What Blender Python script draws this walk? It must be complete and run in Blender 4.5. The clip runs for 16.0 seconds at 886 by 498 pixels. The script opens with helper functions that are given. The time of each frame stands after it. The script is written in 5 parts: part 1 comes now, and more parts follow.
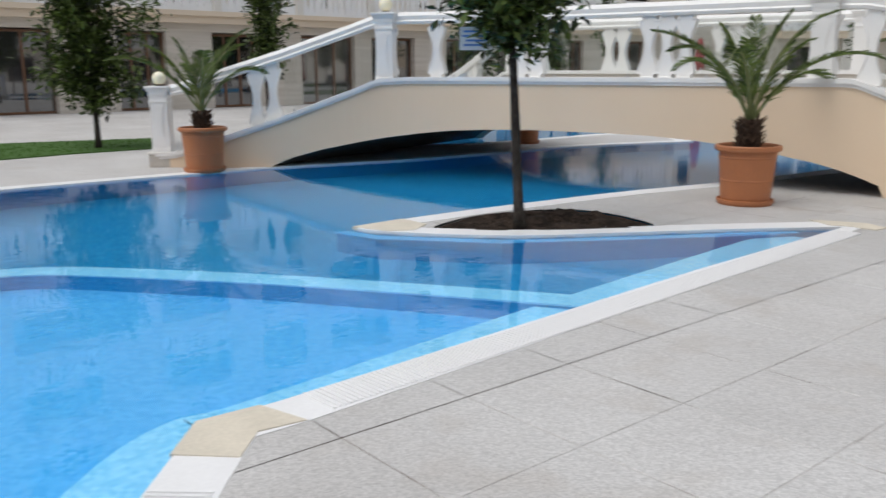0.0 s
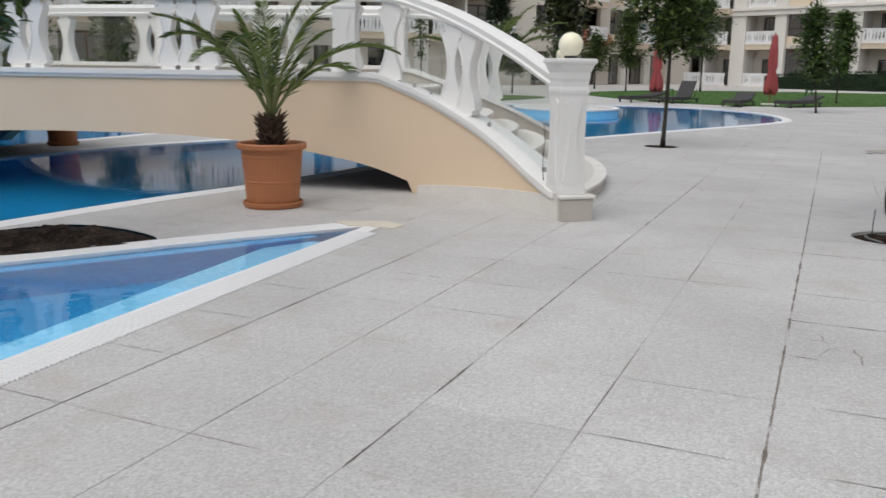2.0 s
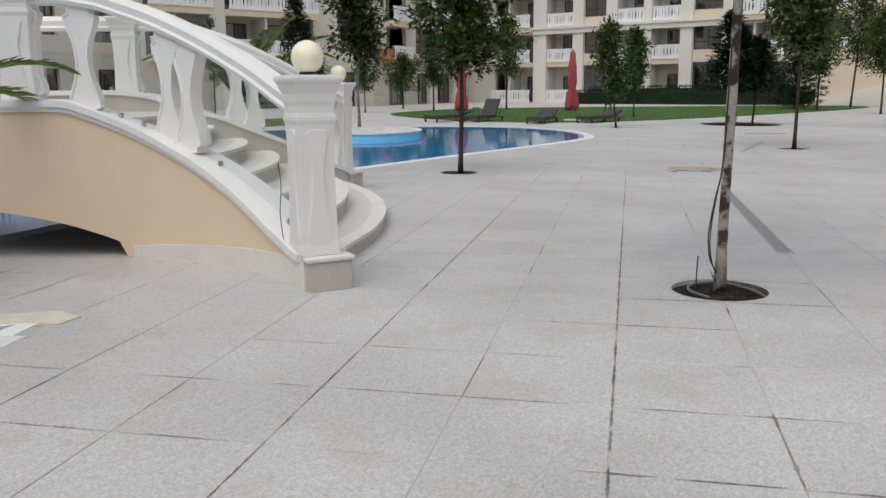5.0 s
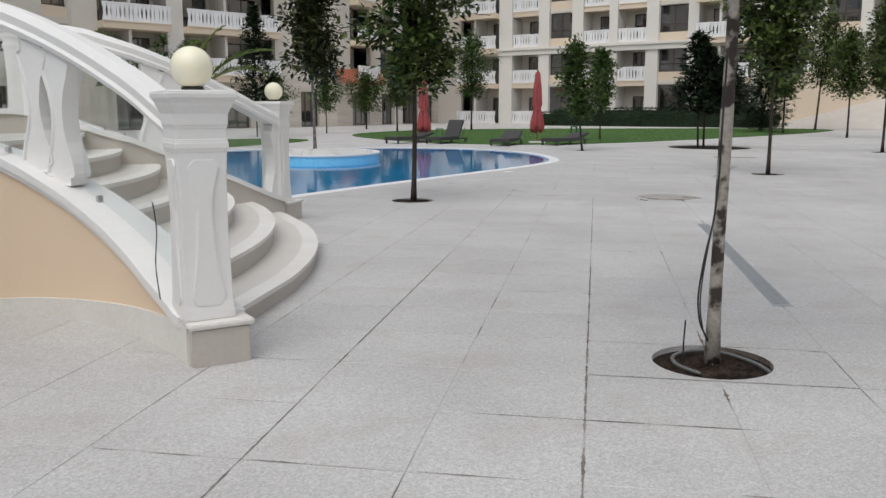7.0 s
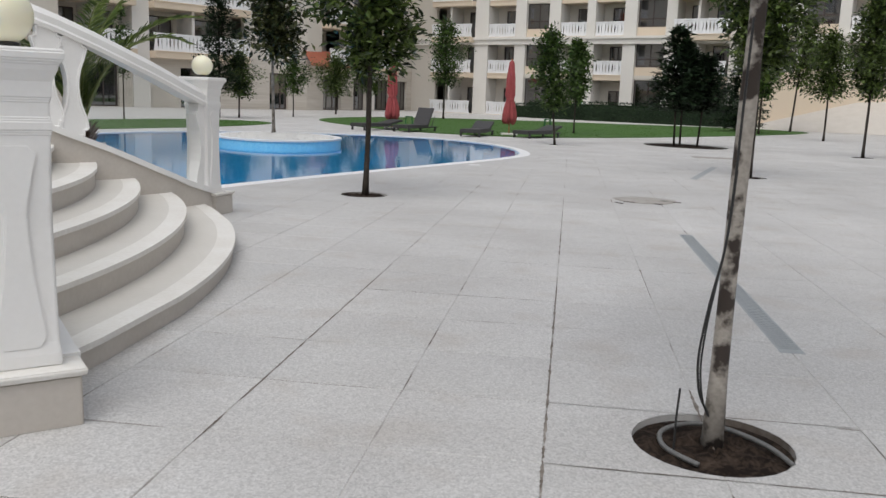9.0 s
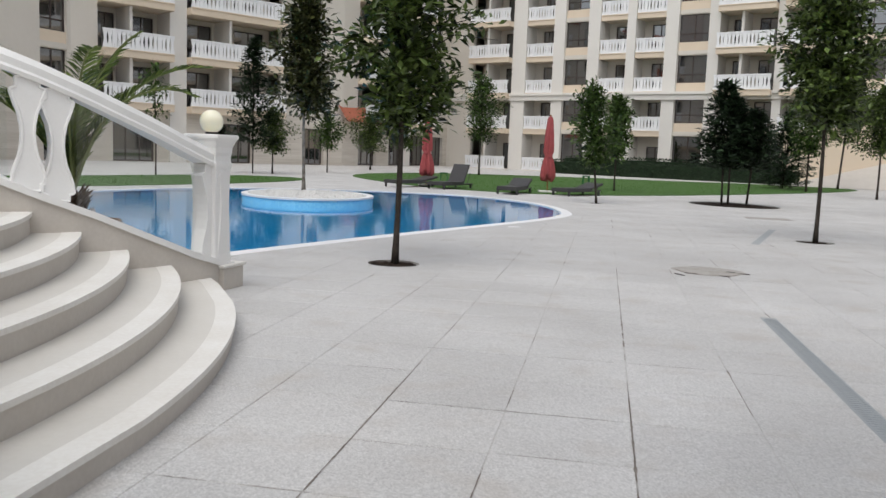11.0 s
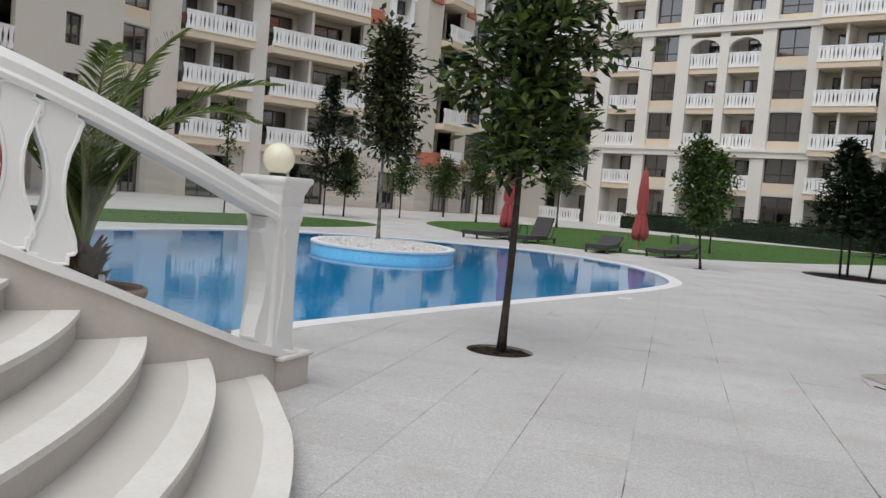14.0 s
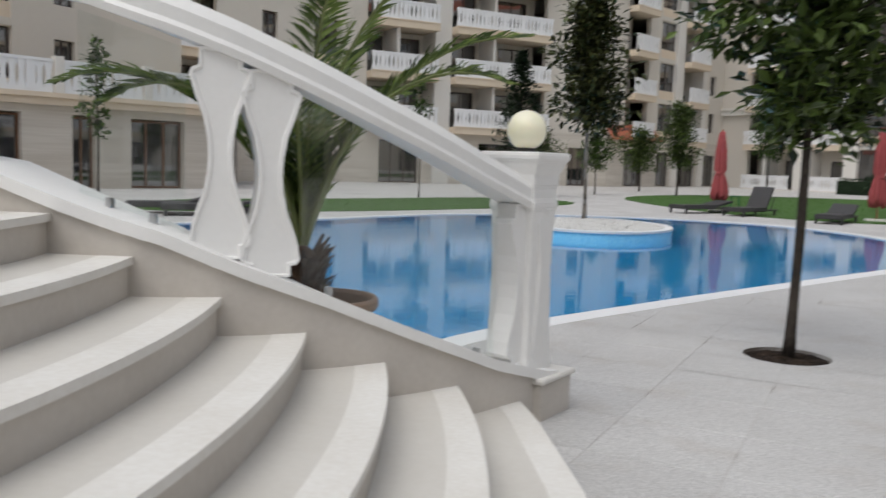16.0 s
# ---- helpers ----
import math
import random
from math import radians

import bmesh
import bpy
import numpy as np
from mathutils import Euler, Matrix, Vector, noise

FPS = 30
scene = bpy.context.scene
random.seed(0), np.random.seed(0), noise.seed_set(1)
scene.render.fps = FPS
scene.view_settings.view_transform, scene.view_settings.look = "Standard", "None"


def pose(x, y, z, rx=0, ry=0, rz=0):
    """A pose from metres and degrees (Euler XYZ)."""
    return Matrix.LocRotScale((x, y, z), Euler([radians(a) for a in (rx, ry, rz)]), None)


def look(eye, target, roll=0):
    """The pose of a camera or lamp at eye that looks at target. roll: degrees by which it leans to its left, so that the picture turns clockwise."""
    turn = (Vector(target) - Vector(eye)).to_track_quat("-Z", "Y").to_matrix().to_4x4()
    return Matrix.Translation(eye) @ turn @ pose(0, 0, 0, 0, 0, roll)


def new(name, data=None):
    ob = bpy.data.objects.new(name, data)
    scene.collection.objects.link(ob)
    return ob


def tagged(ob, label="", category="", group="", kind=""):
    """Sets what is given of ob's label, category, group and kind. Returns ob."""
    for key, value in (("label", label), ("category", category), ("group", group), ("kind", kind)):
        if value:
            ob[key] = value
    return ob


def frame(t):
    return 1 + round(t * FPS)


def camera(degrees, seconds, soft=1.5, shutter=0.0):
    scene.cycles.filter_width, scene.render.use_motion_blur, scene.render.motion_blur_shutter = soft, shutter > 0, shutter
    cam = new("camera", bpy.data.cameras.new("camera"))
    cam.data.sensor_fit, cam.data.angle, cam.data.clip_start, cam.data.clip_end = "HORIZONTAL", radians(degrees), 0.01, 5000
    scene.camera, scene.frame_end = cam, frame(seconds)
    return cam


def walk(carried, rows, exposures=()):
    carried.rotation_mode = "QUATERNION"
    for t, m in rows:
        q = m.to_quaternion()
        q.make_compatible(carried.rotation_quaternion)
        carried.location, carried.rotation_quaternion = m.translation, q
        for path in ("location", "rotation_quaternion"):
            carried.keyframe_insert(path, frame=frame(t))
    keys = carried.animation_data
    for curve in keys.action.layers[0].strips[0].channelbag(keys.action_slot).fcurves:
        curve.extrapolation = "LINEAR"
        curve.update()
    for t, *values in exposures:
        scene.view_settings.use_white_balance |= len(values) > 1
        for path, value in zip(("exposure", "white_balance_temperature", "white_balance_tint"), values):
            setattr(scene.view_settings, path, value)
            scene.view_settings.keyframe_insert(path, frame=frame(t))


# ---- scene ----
cam = camera(54.9, 16.0, 1.45, 0.3)
PATH = [
    (0, (0.442, -11.001, 1.294), (-0.805, -9.493, 0.878), -0.2),
    (0.5, (0.541, -10.81, 1.303), (-0.467, -9.134, 0.887), -0.3),
    (1, (0.558, -10.55, 1.26), (-0.217, -8.754, 0.843), 0.3),
    (1.5, (0.664, -10.145, 1.220), (0.057, -8.285, 0.801), 1.2),
    (2, (0.739, -9.83, 1.235), (0.28, -7.929, 0.818), 0.8),
    (2.5, (0.797, -9.601, 1.242), (0.475, -7.671, 0.829), 0.5),
    (3, (0.851, -9.348, 1.244), (0.63, -7.403, 0.835), 0.0),
    (3.5, (0.911, -9.05, 1.249), (0.76, -7.104, 0.813), -0.2),
    (4, (0.954, -8.715, 1.247), (0.845, -6.776, 0.77), -0.1),
    (4.5, (0.988, -8.324, 1.232), (0.908, -6.369, 0.819), -0.4),
    (7, (1.214, -6.85, 1.227), (1.232, -4.876, 0.904), -0.1),
    (7.5, (1.268, -6.592, 1.223), (1.31, -4.625, 0.863), -0.5),
    (8, (1.329, -6.306, 1.208), (1.392, -4.345, 0.82), 0.1),
    (8.5, (1.381, -6.008, 1.188), (1.461, -4.044, 0.819), 1.8),
    (9, (1.437, -5.71, 1.202), (1.524, -3.742, 0.854), 2.1),
    (11.5, (1.427, -4.204, 1.275), (1.383, -2.213, 1.085), 2.2),
    (12, (1.384, -3.78, 1.319), (1.293, -1.788, 1.171), 2.5),
    (12.5, (1.246, -3.473, 1.304), (1.13, -1.478, 1.212), 3.5),
    (13, (1.144, -3.177, 1.301), (1.01, -1.183, 1.222), 4.4),
    (13.5, (1.022, -2.851, 1.297), (0.879, -0.857, 1.221), 5.4),
    (14, (0.909, -2.509, 1.287), (0.756, -0.519, 1.161), 4.8),
    (14.5, (0.789, -2.232, 1.282), (0.629, -0.242, 1.147), 4.9),
    (15, (0.661, -1.956, 1.262), (0.484, 0.033, 1.145), 5.2),
    (15.5, (0.51, -1.651, 1.24), (0.197, 0.32, 1.107), 4.8),
    (16, (0.286, -1.481, 1.252), (-0.287, 0.424, 1.051), 1.8),
]
walk(cam, [(t, look(eye, target, roll)) for t, eye, target, roll in PATH],
     exposures=[(0, 0.10), (1.5, 0.02), (2.5, -0.08), (4, -0.10), (7, -0.05), (9, -0.01), (11.5, 0.14), (12.5, 0.11), (13, 0.03), (13.5, -0.01), (14.5, -0.05), (16, -0.05)])

from mathutils import geometry

# ---- world, sun ----
world = bpy.data.worlds.new("overcast_sky")
scene.world = world
world.use_nodes = True
_wn, _wl = world.node_tree.nodes, world.node_tree.links
_sky = _wn.new("ShaderNodeTexSky")
_sky.sky_type, _sky.sun_disc = "NISHITA", False
_sky.sun_elevation, _sky.sun_rotation = radians(62), radians(203)
_sky.air_density, _sky.dust_density, _sky.ozone_density = 1.0, 1.5, 1.0
_hs = _wn.new("ShaderNodeHueSaturation")
_hs.inputs["Saturation"].default_value = 0.31
_wl.new(_sky.outputs[0], _hs.inputs["Color"])
_wl.new(_hs.outputs[0], _wn["Background"].inputs[0])
_wn["Background"].inputs[1].default_value = 0.180
sun = new("sun", bpy.data.lights.new("sun", "SUN"))
sun.data.energy, sun.data.angle, sun.data.color = 1.35, radians(55), (1.0, 0.975, 0.93)
sun.matrix_world = look((0, 0, 30), (6, 14, 0))


# ---- materials ----
def mat(name, color, rough=0.7, var=0.0, scale=8.0, bump=0.0, fine=60.0, metal=0.0, dark=None, stain=0.0, rand=0.0, spec=0.5, stretch=(1, 1, 1), edge=(0.3, 0.72)):
    """A surface with grain at a fine and a coarse scale, soft stains and relief."""
    m = bpy.data.materials.new(name)
    m.use_nodes = True
    n, l = m.node_tree.nodes, m.node_tree.links
    b = n["Principled BSDF"]
    b.inputs["Roughness"].default_value, b.inputs["Metallic"].default_value = rough, metal
    b.inputs["Specular IOR Level"].default_value = spec
    dark = dark or tuple(c * 0.6 for c in color)
    tc, mp = n.new("ShaderNodeTexCoord"), n.new("ShaderNodeMapping")
    mp.inputs["Scale"].default_value = stretch
    l.new(tc.outputs["Object"], mp.inputs[0])
    big, small = n.new("ShaderNodeTexNoise"), n.new("ShaderNodeTexNoise")
    big.inputs["Scale"].default_value, big.inputs["Detail"].default_value = scale, 5
    small.inputs["Scale"].default_value, small.inputs["Detail"].default_value = fine, 3
    l.new(mp.outputs[0], big.inputs["Vector"]), l.new(mp.outputs[0], small.inputs["Vector"])
    r1 = n.new("ShaderNodeMapRange")
    r1.inputs[1].default_value, r1.inputs[2].default_value = edge
    r1.inputs[3].default_value, r1.inputs[4].default_value = 0.0, stain if stain else var
    l.new(big.outputs[0], r1.inputs[0])
    r2 = n.new("ShaderNodeMapRange")
    r2.inputs[1].default_value, r2.inputs[2].default_value = 0.3, 0.7
    r2.inputs[3].default_value, r2.inputs[4].default_value = 0.0, var
    l.new(small.outputs[0], r2.inputs[0])
    add = n.new("ShaderNodeMath")
    add.operation, add.use_clamp = "ADD", True
    l.new(r1.outputs[0], add.inputs[0]), l.new(r2.outputs[0], add.inputs[1])
    mix = n.new("ShaderNodeMix")
    mix.data_type = "RGBA"
    mix.inputs[6].default_value, mix.inputs[7].default_value = (*color, 1), (*dark, 1)
    l.new(add.outputs[0], mix.inputs[0])
    last = mix.outputs[2]
    if rand:
        oi, mr, hv = n.new("ShaderNodeObjectInfo"), n.new("ShaderNodeMapRange"), n.new("ShaderNodeHueSaturation")
        mr.inputs[3].default_value, mr.inputs[4].default_value = 1 - rand, 1 + rand
        l.new(oi.outputs["Random"], mr.inputs[0]), l.new(mr.outputs[0], hv.inputs["Value"]), l.new(last, hv.inputs["Color"])
        last = hv.outputs[0]
    l.new(last, b.inputs["Base Color"])
    if bump:
        bp = n.new("ShaderNodeBump")
        bp.inputs["Strength"].default_value, bp.inputs["Distance"].default_value = bump, 0.004
        l.new(small.outputs[0], bp.inputs["Height"]), l.new(bp.outputs[0], b.inputs["Normal"])
    return m


def leaf_mat(name, color, dark, rough=0.45):
    m = bpy.data.materials.new(name)
    m.use_nodes = True
    n, l = m.node_tree.nodes, m.node_tree.links
    b = n["Principled BSDF"]
    b.inputs["Roughness"].default_value = rough
    b.inputs["Specular IOR Level"].default_value = 0.3
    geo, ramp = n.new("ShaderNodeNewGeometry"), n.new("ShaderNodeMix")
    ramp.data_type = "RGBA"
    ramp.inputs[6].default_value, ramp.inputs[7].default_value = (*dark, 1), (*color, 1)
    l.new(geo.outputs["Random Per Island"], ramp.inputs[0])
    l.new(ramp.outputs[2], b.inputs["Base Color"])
    tr, ms = n.new("ShaderNodeBsdfTranslucent"), n.new("ShaderNodeMixShader")
    l.new(ramp.outputs[2], tr.inputs[0])
    ms.inputs[0].default_value = 0.12
    l.new(b.outputs[0], ms.inputs[1]), l.new(tr.outputs[0], ms.inputs[2])
    l.new(ms.outputs[0], n["Material Output"].inputs[0])
    return m


def paving_mat():
    m = mat("granite_paving", (0.56, 0.552, 0.54), 0.60, var=0.35, scale=0.9, bump=0.2, fine=90, dark=(0.41, 0.395, 0.38), stain=0.5, rand=0.04)
    n, l = m.node_tree.nodes, m.node_tree.links
    b = n["Principled BSDF"]
    src = b.inputs["Base Color"].links[0].from_socket
    geo = n.new("ShaderNodeNewGeometry")
    sp = n.new("ShaderNodeTexVoronoi")
    sp.inputs["Scale"].default_value = 140
    l.new(geo.outputs["Position"], sp.inputs["Vector"])
    hv, mr = n.new("ShaderNodeHueSaturation"), n.new("ShaderNodeMapRange")
    sep = n.new("ShaderNodeSeparateColor")
    l.new(sp.outputs["Color"], sep.inputs[0])
    mr.inputs[3].default_value, mr.inputs[4].default_value = 0.80, 1.17
    l.new(sep.outputs[0], mr.inputs[0]), l.new(mr.outputs[0], hv.inputs["Value"]), l.new(src, hv.inputs["Color"])
    # broad pale wash marks and grey damp patches across many slabs
    nz = n.new("ShaderNodeTexNoise")
    nz.inputs["Scale"].default_value, nz.inputs["Detail"].default_value = 0.55, 6
    l.new(geo.outputs["Position"], nz.inputs["Vector"])
    m2, h2 = n.new("ShaderNodeMapRange"), n.new("ShaderNodeHueSaturation")
    m2.inputs[1].default_value, m2.inputs[2].default_value = 0.3, 0.7
    m2.inputs[3].default_value, m2.inputs[4].default_value = 0.91, 1.07
    l.new(nz.outputs[0], m2.inputs[0]), l.new(m2.outputs[0], h2.inputs["Value"]), l.new(hv.outputs[0], h2.inputs["Color"])
    # warm rust-brown blotches, small and scattered
    bn, bm_, bx = n.new("ShaderNodeTexNoise"), n.new("ShaderNodeMapRange"), n.new("ShaderNodeMix")
    bn.inputs["Scale"].default_value, bn.inputs["Detail"].default_value = 2.3, 8
    l.new(geo.outputs["Position"], bn.inputs["Vector"])
    bm_.inputs[1].default_value, bm_.inputs[2].default_value = 0.54, 0.74
    bm_.inputs[3].default_value, bm_.inputs[4].default_value = 0.0, 0.42
    l.new(bn.outputs[0], bm_.inputs[0]), l.new(bm_.outputs[0], bx.inputs[0])
    bx.data_type = "RGBA"
    bx.inputs[7].default_value = (0.37, 0.325, 0.28, 1)
    l.new(h2.outputs[0], bx.inputs[6]), l.new(bx.outputs[2], b.inputs["Base Color"])
    for t in n:
        if t.type == "TEX_NOISE" and t not in (nz, bn):
            l.new(geo.outputs["Position"], t.inputs["Vector"])
    return m


def mosaic_mat(name, c1, c2):
    m = bpy.data.materials.new(name)
    m.use_nodes = True
    n, l = m.node_tree.nodes, m.node_tree.links
    b = n["Principled BSDF"]
    b.inputs["Roughness"].default_value = 0.25
    geo, br = n.new("ShaderNodeNewGeometry"), n.new("ShaderNodeTexVoronoi")
    br.distance, br.inputs["Scale"].default_value, br.inputs["Randomness"].default_value = "CHEBYCHEV", 40, 0.0
    l.new(geo.outputs["Position"], br.inputs["Vector"])
    sep, mix = n.new("ShaderNodeSeparateColor"), n.new("ShaderNodeMix")
    mix.data_type = "RGBA"
    l.new(br.outputs["Color"], sep.inputs[0]), l.new(sep.outputs[0], mix.inputs[0])
    mix.inputs[6].default_value, mix.inputs[7].default_value = (*c1, 1), (*c2, 1)
    l.new(mix.outputs[2], b.inputs["Base Color"])
    return m


def water_mat():
    m = bpy.data.materials.new("pool_water")
    m.use_nodes = True
    n, l = m.node_tree.nodes, m.node_tree.links
    b = n["Principled BSDF"]
    b.inputs["Base Color"].default_value = (0.80, 0.93, 1.0, 1)
    b.inputs["Roughness"].default_value, b.inputs["IOR"].default_value = 0.0, 1.33
    b.inputs["Transmission Weight"].default_value = 1.0
    geo, nz, bp = n.new("ShaderNodeNewGeometry"), n.new("ShaderNodeTexNoise"), n.new("ShaderNodeBump")
    nz.inputs["Scale"].default_value, nz.inputs["Detail"].default_value = 7.0, 3
    bp.inputs["Strength"].default_value, bp.inputs["Distance"].default_value = 0.10, 0.012
    l.new(geo.outputs["Position"], nz.inputs["Vector"]), l.new(nz.outputs[0], bp.inputs["Height"]), l.new(bp.outputs[0], b.inputs["Normal"])
    return m


def glass_mat(name, tint=(0.97, 0.985, 0.98)):
    m = bpy.data.materials.new(name)
    m.use_nodes = True
    n, l = m.node_tree.nodes, m.node_tree.links
    tr, gl, ms = n.new("ShaderNodeBsdfTransparent"), n.new("ShaderNodeBsdfGlossy"), n.new("ShaderNodeMixShader")
    tr.inputs[0].default_value = (*tint, 1)
    gl.inputs["Roughness"].default_value = 0.01
    ms.inputs[0].default_value = 0.05
    l.new(tr.outputs[0], ms.inputs[1]), l.new(gl.outputs[0], ms.inputs[2])
    l.new(ms.outputs[0], n["Material Output"].inputs[0])
    return m


def bark_mat():
    m = mat("patchy_bark", (0.40, 0.365, 0.32), 0.9, var=0.35, scale=6, bump=0.9, fine=45, dark=(0.04, 0.03, 0.024), stain=1.0, stretch=(1, 1, 1.1), edge=(0.48, 0.56))
    return m


PAVING = paving_mat()
JOINT = mat("sandy_joint", (0.50, 0.487, 0.47), 0.95, var=0.12, scale=1.15, fine=30, dark=(0.13, 0.105, 0.085), stain=0.9, edge=(0.50, 0.60))
DIRT = mat("joint_dirt", (0.33, 0.30, 0.27), 1.0, var=0.5, scale=6, bump=0.5, fine=60, dark=(0.15, 0.125, 0.105), stain=0.9, edge=(0.4, 0.62))
WHITE = mat("white_painted_stone", (0.81, 0.80, 0.78), 0.55, var=0.10, scale=3, bump=0.12, fine=40, dark=(0.62, 0.61, 0.58), stain=0.2)
LIME = mat("cream_limestone", (0.56, 0.52, 0.47), 0.6, var=0.35, scale=2.2, bump=0.1, fine=35, dark=(0.47, 0.43, 0.38), stain=0.5)
NOSE = mat("pale_limestone", (0.77, 0.755, 0.72), 0.55, var=0.3, scale=3, bump=0.1, fine=40, dark=(0.60, 0.56, 0.50), stain=0.4)
TREAD = mat("honed_limestone_tread", (0.62, 0.595, 0.55), 0.5, var=0.3, scale=2.6, bump=0.08, fine=35, dark=(0.55, 0.52, 0.47), stain=0.45)
STUCCO = mat("peach_stucco", (0.78, 0.62, 0.45), 0.85, var=0.12, scale=1.2, bump=0.25, fine=120, dark=(0.66, 0.51, 0.36), stain=0.3)
CREAM = mat("cream_render", (0.64, 0.595, 0.525), 0.85, var=0.15, scale=0.25, fine=4, dark=(0.56, 0.515, 0.45), stain=0.3)
PEACH = mat("peach_render", (0.70, 0.59, 0.46), 0.85, var=0.15, scale=0.3, fine=4, dark=(0.66, 0.54, 0.40), stain=0.25)
PALE = mat("pale_render", (0.72, 0.69, 0.64), 0.8, var=0.15, scale=0.3, fine=5, dark=(0.64, 0.61, 0.56), stain=0.3)
TRAV = mat("banded_travertine", (0.64, 0.595, 0.53), 0.75, var=0.4, scale=0.7, bump=0.2, fine=3.0, dark=(0.42, 0.37, 0.30), stain=0.4, stretch=(0.15, 0.15, 3.5))
ROOF = mat("red_roof_tile", (0.45, 0.14, 0.08), 0.8, var=0.4, scale=2, bump=0.4, fine=9, stain=0.4)
FRAME = mat("dark_brown_frame", (0.06, 0.042, 0.035), 0.5, var=0.2, scale=5)
SHOPW = mat("stained_wood_frame", (0.16, 0.075, 0.035), 0.5, var=0.3, scale=5)
FRAMEW = mat("warm_wood_frame", (0.30, 0.13, 0.05), 0.5, var=0.3, scale=5)
PANE = mat("dark_window_glass", (0.040, 0.040, 0.041), 0.03, var=0.5, scale=0.5, dark=(0.010, 0.010, 0.011), stain=0.8, spec=0.5, rand=0.9)
PANE.node_tree.nodes["Principled BSDF"].inputs["IOR"].default_value = 2.5
BALW = mat("white_balcony_rail", (0.82, 0.82, 0.82), 0.6, var=0.1, scale=2)
TERRA = mat("terracotta_plastic", (0.45, 0.165, 0.062), 0.5, var=0.2, scale=6, bump=0.08, fine=50, dark=(0.33, 0.12, 0.055), stain=0.3)
BRONZE = mat("brown_clay", (0.34, 0.22, 0.15), 0.5, var=0.25, scale=6, stain=0.3)
SOIL = mat("dark_soil", (0.07, 0.05, 0.037), 0.95, var=0.8, scale=9, bump=1.0, fine=50, dark=(0.014, 0.010, 0.008), stain=0.8, spec=0.1)
GRASS = mat("lawn_grass", (0.045, 0.115, 0.013), 0.9, var=0.5, scale=0.8, bump=0.4, fine=70, dark=(0.038, 0.10, 0.011), stain=0.4)
BLADE = leaf_mat("grass_blade", (0.054, 0.136, 0.015), (0.042, 0.108, 0.012), 0.9)
BARK = bark_mat()
THINBARK = mat("grey_bark", (0.085, 0.07, 0.058), 0.95, var=0.7, scale=9, bump=1.0, fine=55, dark=(0.022, 0.018, 0.015), stain=0.6, spec=0.2, stretch=(1, 1, 0.45))
GREENP = mat("green_plastic", (0.02, 0.14, 0.045), 0.5, var=0.3, scale=6, dark=(0.012, 0.09, 0.03), stain=0.4)
PALEBARK = mat("pale_bark", (0.36, 0.33, 0.29), 0.9, var=0.5, scale=7, bump=0.6, fine=40, dark=(0.10, 0.085, 0.07), stain=0.6, edge=(0.42, 0.6))
# tree leaf tones vary at random; near-black ends put inner crown shade into colour
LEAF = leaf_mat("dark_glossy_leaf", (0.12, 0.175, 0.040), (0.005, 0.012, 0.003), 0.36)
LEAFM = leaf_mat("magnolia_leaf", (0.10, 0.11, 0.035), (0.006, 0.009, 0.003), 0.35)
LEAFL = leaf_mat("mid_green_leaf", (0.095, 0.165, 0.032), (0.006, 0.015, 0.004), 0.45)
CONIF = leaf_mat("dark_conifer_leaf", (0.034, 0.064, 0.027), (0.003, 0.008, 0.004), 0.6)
PALM = leaf_mat("palm_leaflet", (0.17, 0.23, 0.055), (0.030, 0.055, 0.015), 0.42)
RACHIS = mat("palm_rachis", (0.20, 0.23, 0.08), 0.6, var=0.3, scale=8)
FIBRE = mat("palm_fibre", (0.13, 0.075, 0.045), 0.95, var=0.7, scale=12, bump=0.8, dark=(0.04, 0.024, 0.016), stain=0.6)
COPING = mat("white_pool_coping", (0.80, 0.80, 0.80), 0.5, var=0.12, scale=2, bump=0.1, stain=0.15)
SAND = mat("sand_coloured_stone", (0.68, 0.62, 0.51), 0.7, var=0.25, scale=5, bump=0.2, stain=0.3)
MOSAIC = mosaic_mat("blue_pool_mosaic", (0.008, 0.235, 0.50), (0.028, 0.33, 0.63))
MOSAICM = mosaic_mat("mid_blue_pool_mosaic", (0.06, 0.40, 0.78), (0.12, 0.50, 0.86))
MOSAICL = mosaic_mat("light_blue_pool_mosaic", (0.20, 0.60, 0.88), (0.32, 0.72, 0.94))
WATER = water_mat()
GLASS = glass_mat("clear_panel_glass")
STEEL = mat("brushed_steel", (0.55, 0.55, 0.55), 0.3, var=0.1, scale=30, metal=1.0)
DRAIN = mat("grey_drain_grate", (0.34, 0.36, 0.37), 0.55, var=0.3, scale=12, bump=0.3, stain=0.3)
IRON = mat("weathered_cover", (0.42, 0.40, 0.37), 0.8, var=0.5, scale=7, bump=0.4, dark=(0.27, 0.245, 0.22), stain=0.6)
WICKER = mat("dark_wicker", (0.055, 0.053, 0.055), 0.7, var=0.5, scale=40, bump=0.6, fine=90)
CLOTH = mat("faded_red_fabric", (0.40, 0.085, 0.085), 0.85, var=0.35, scale=6, bump=0.3, dark=(0.24, 0.045, 0.05), stain=0.5)
OPAL = mat("cream_opal_globe", (0.90, 0.86, 0.68), 0.25, var=0.08, scale=3, dark=(0.84, 0.79, 0.56))
OPAL.node_tree.nodes["Principled BSDF"].inputs["Subsurface Weight"].default_value = 0.6
OPAL.node_tree.nodes["Principled BSDF"].inputs["Subsurface Radius"].default_value = (0.12, 0.11, 0.08)
BLACK = mat("black_rubber", (0.02, 0.02, 0.02), 0.6, var=0.2, scale=20)
HOSE = mat("grey_irrigation_hose", (0.16, 0.16, 0.155), 0.6, var=0.4, scale=20)
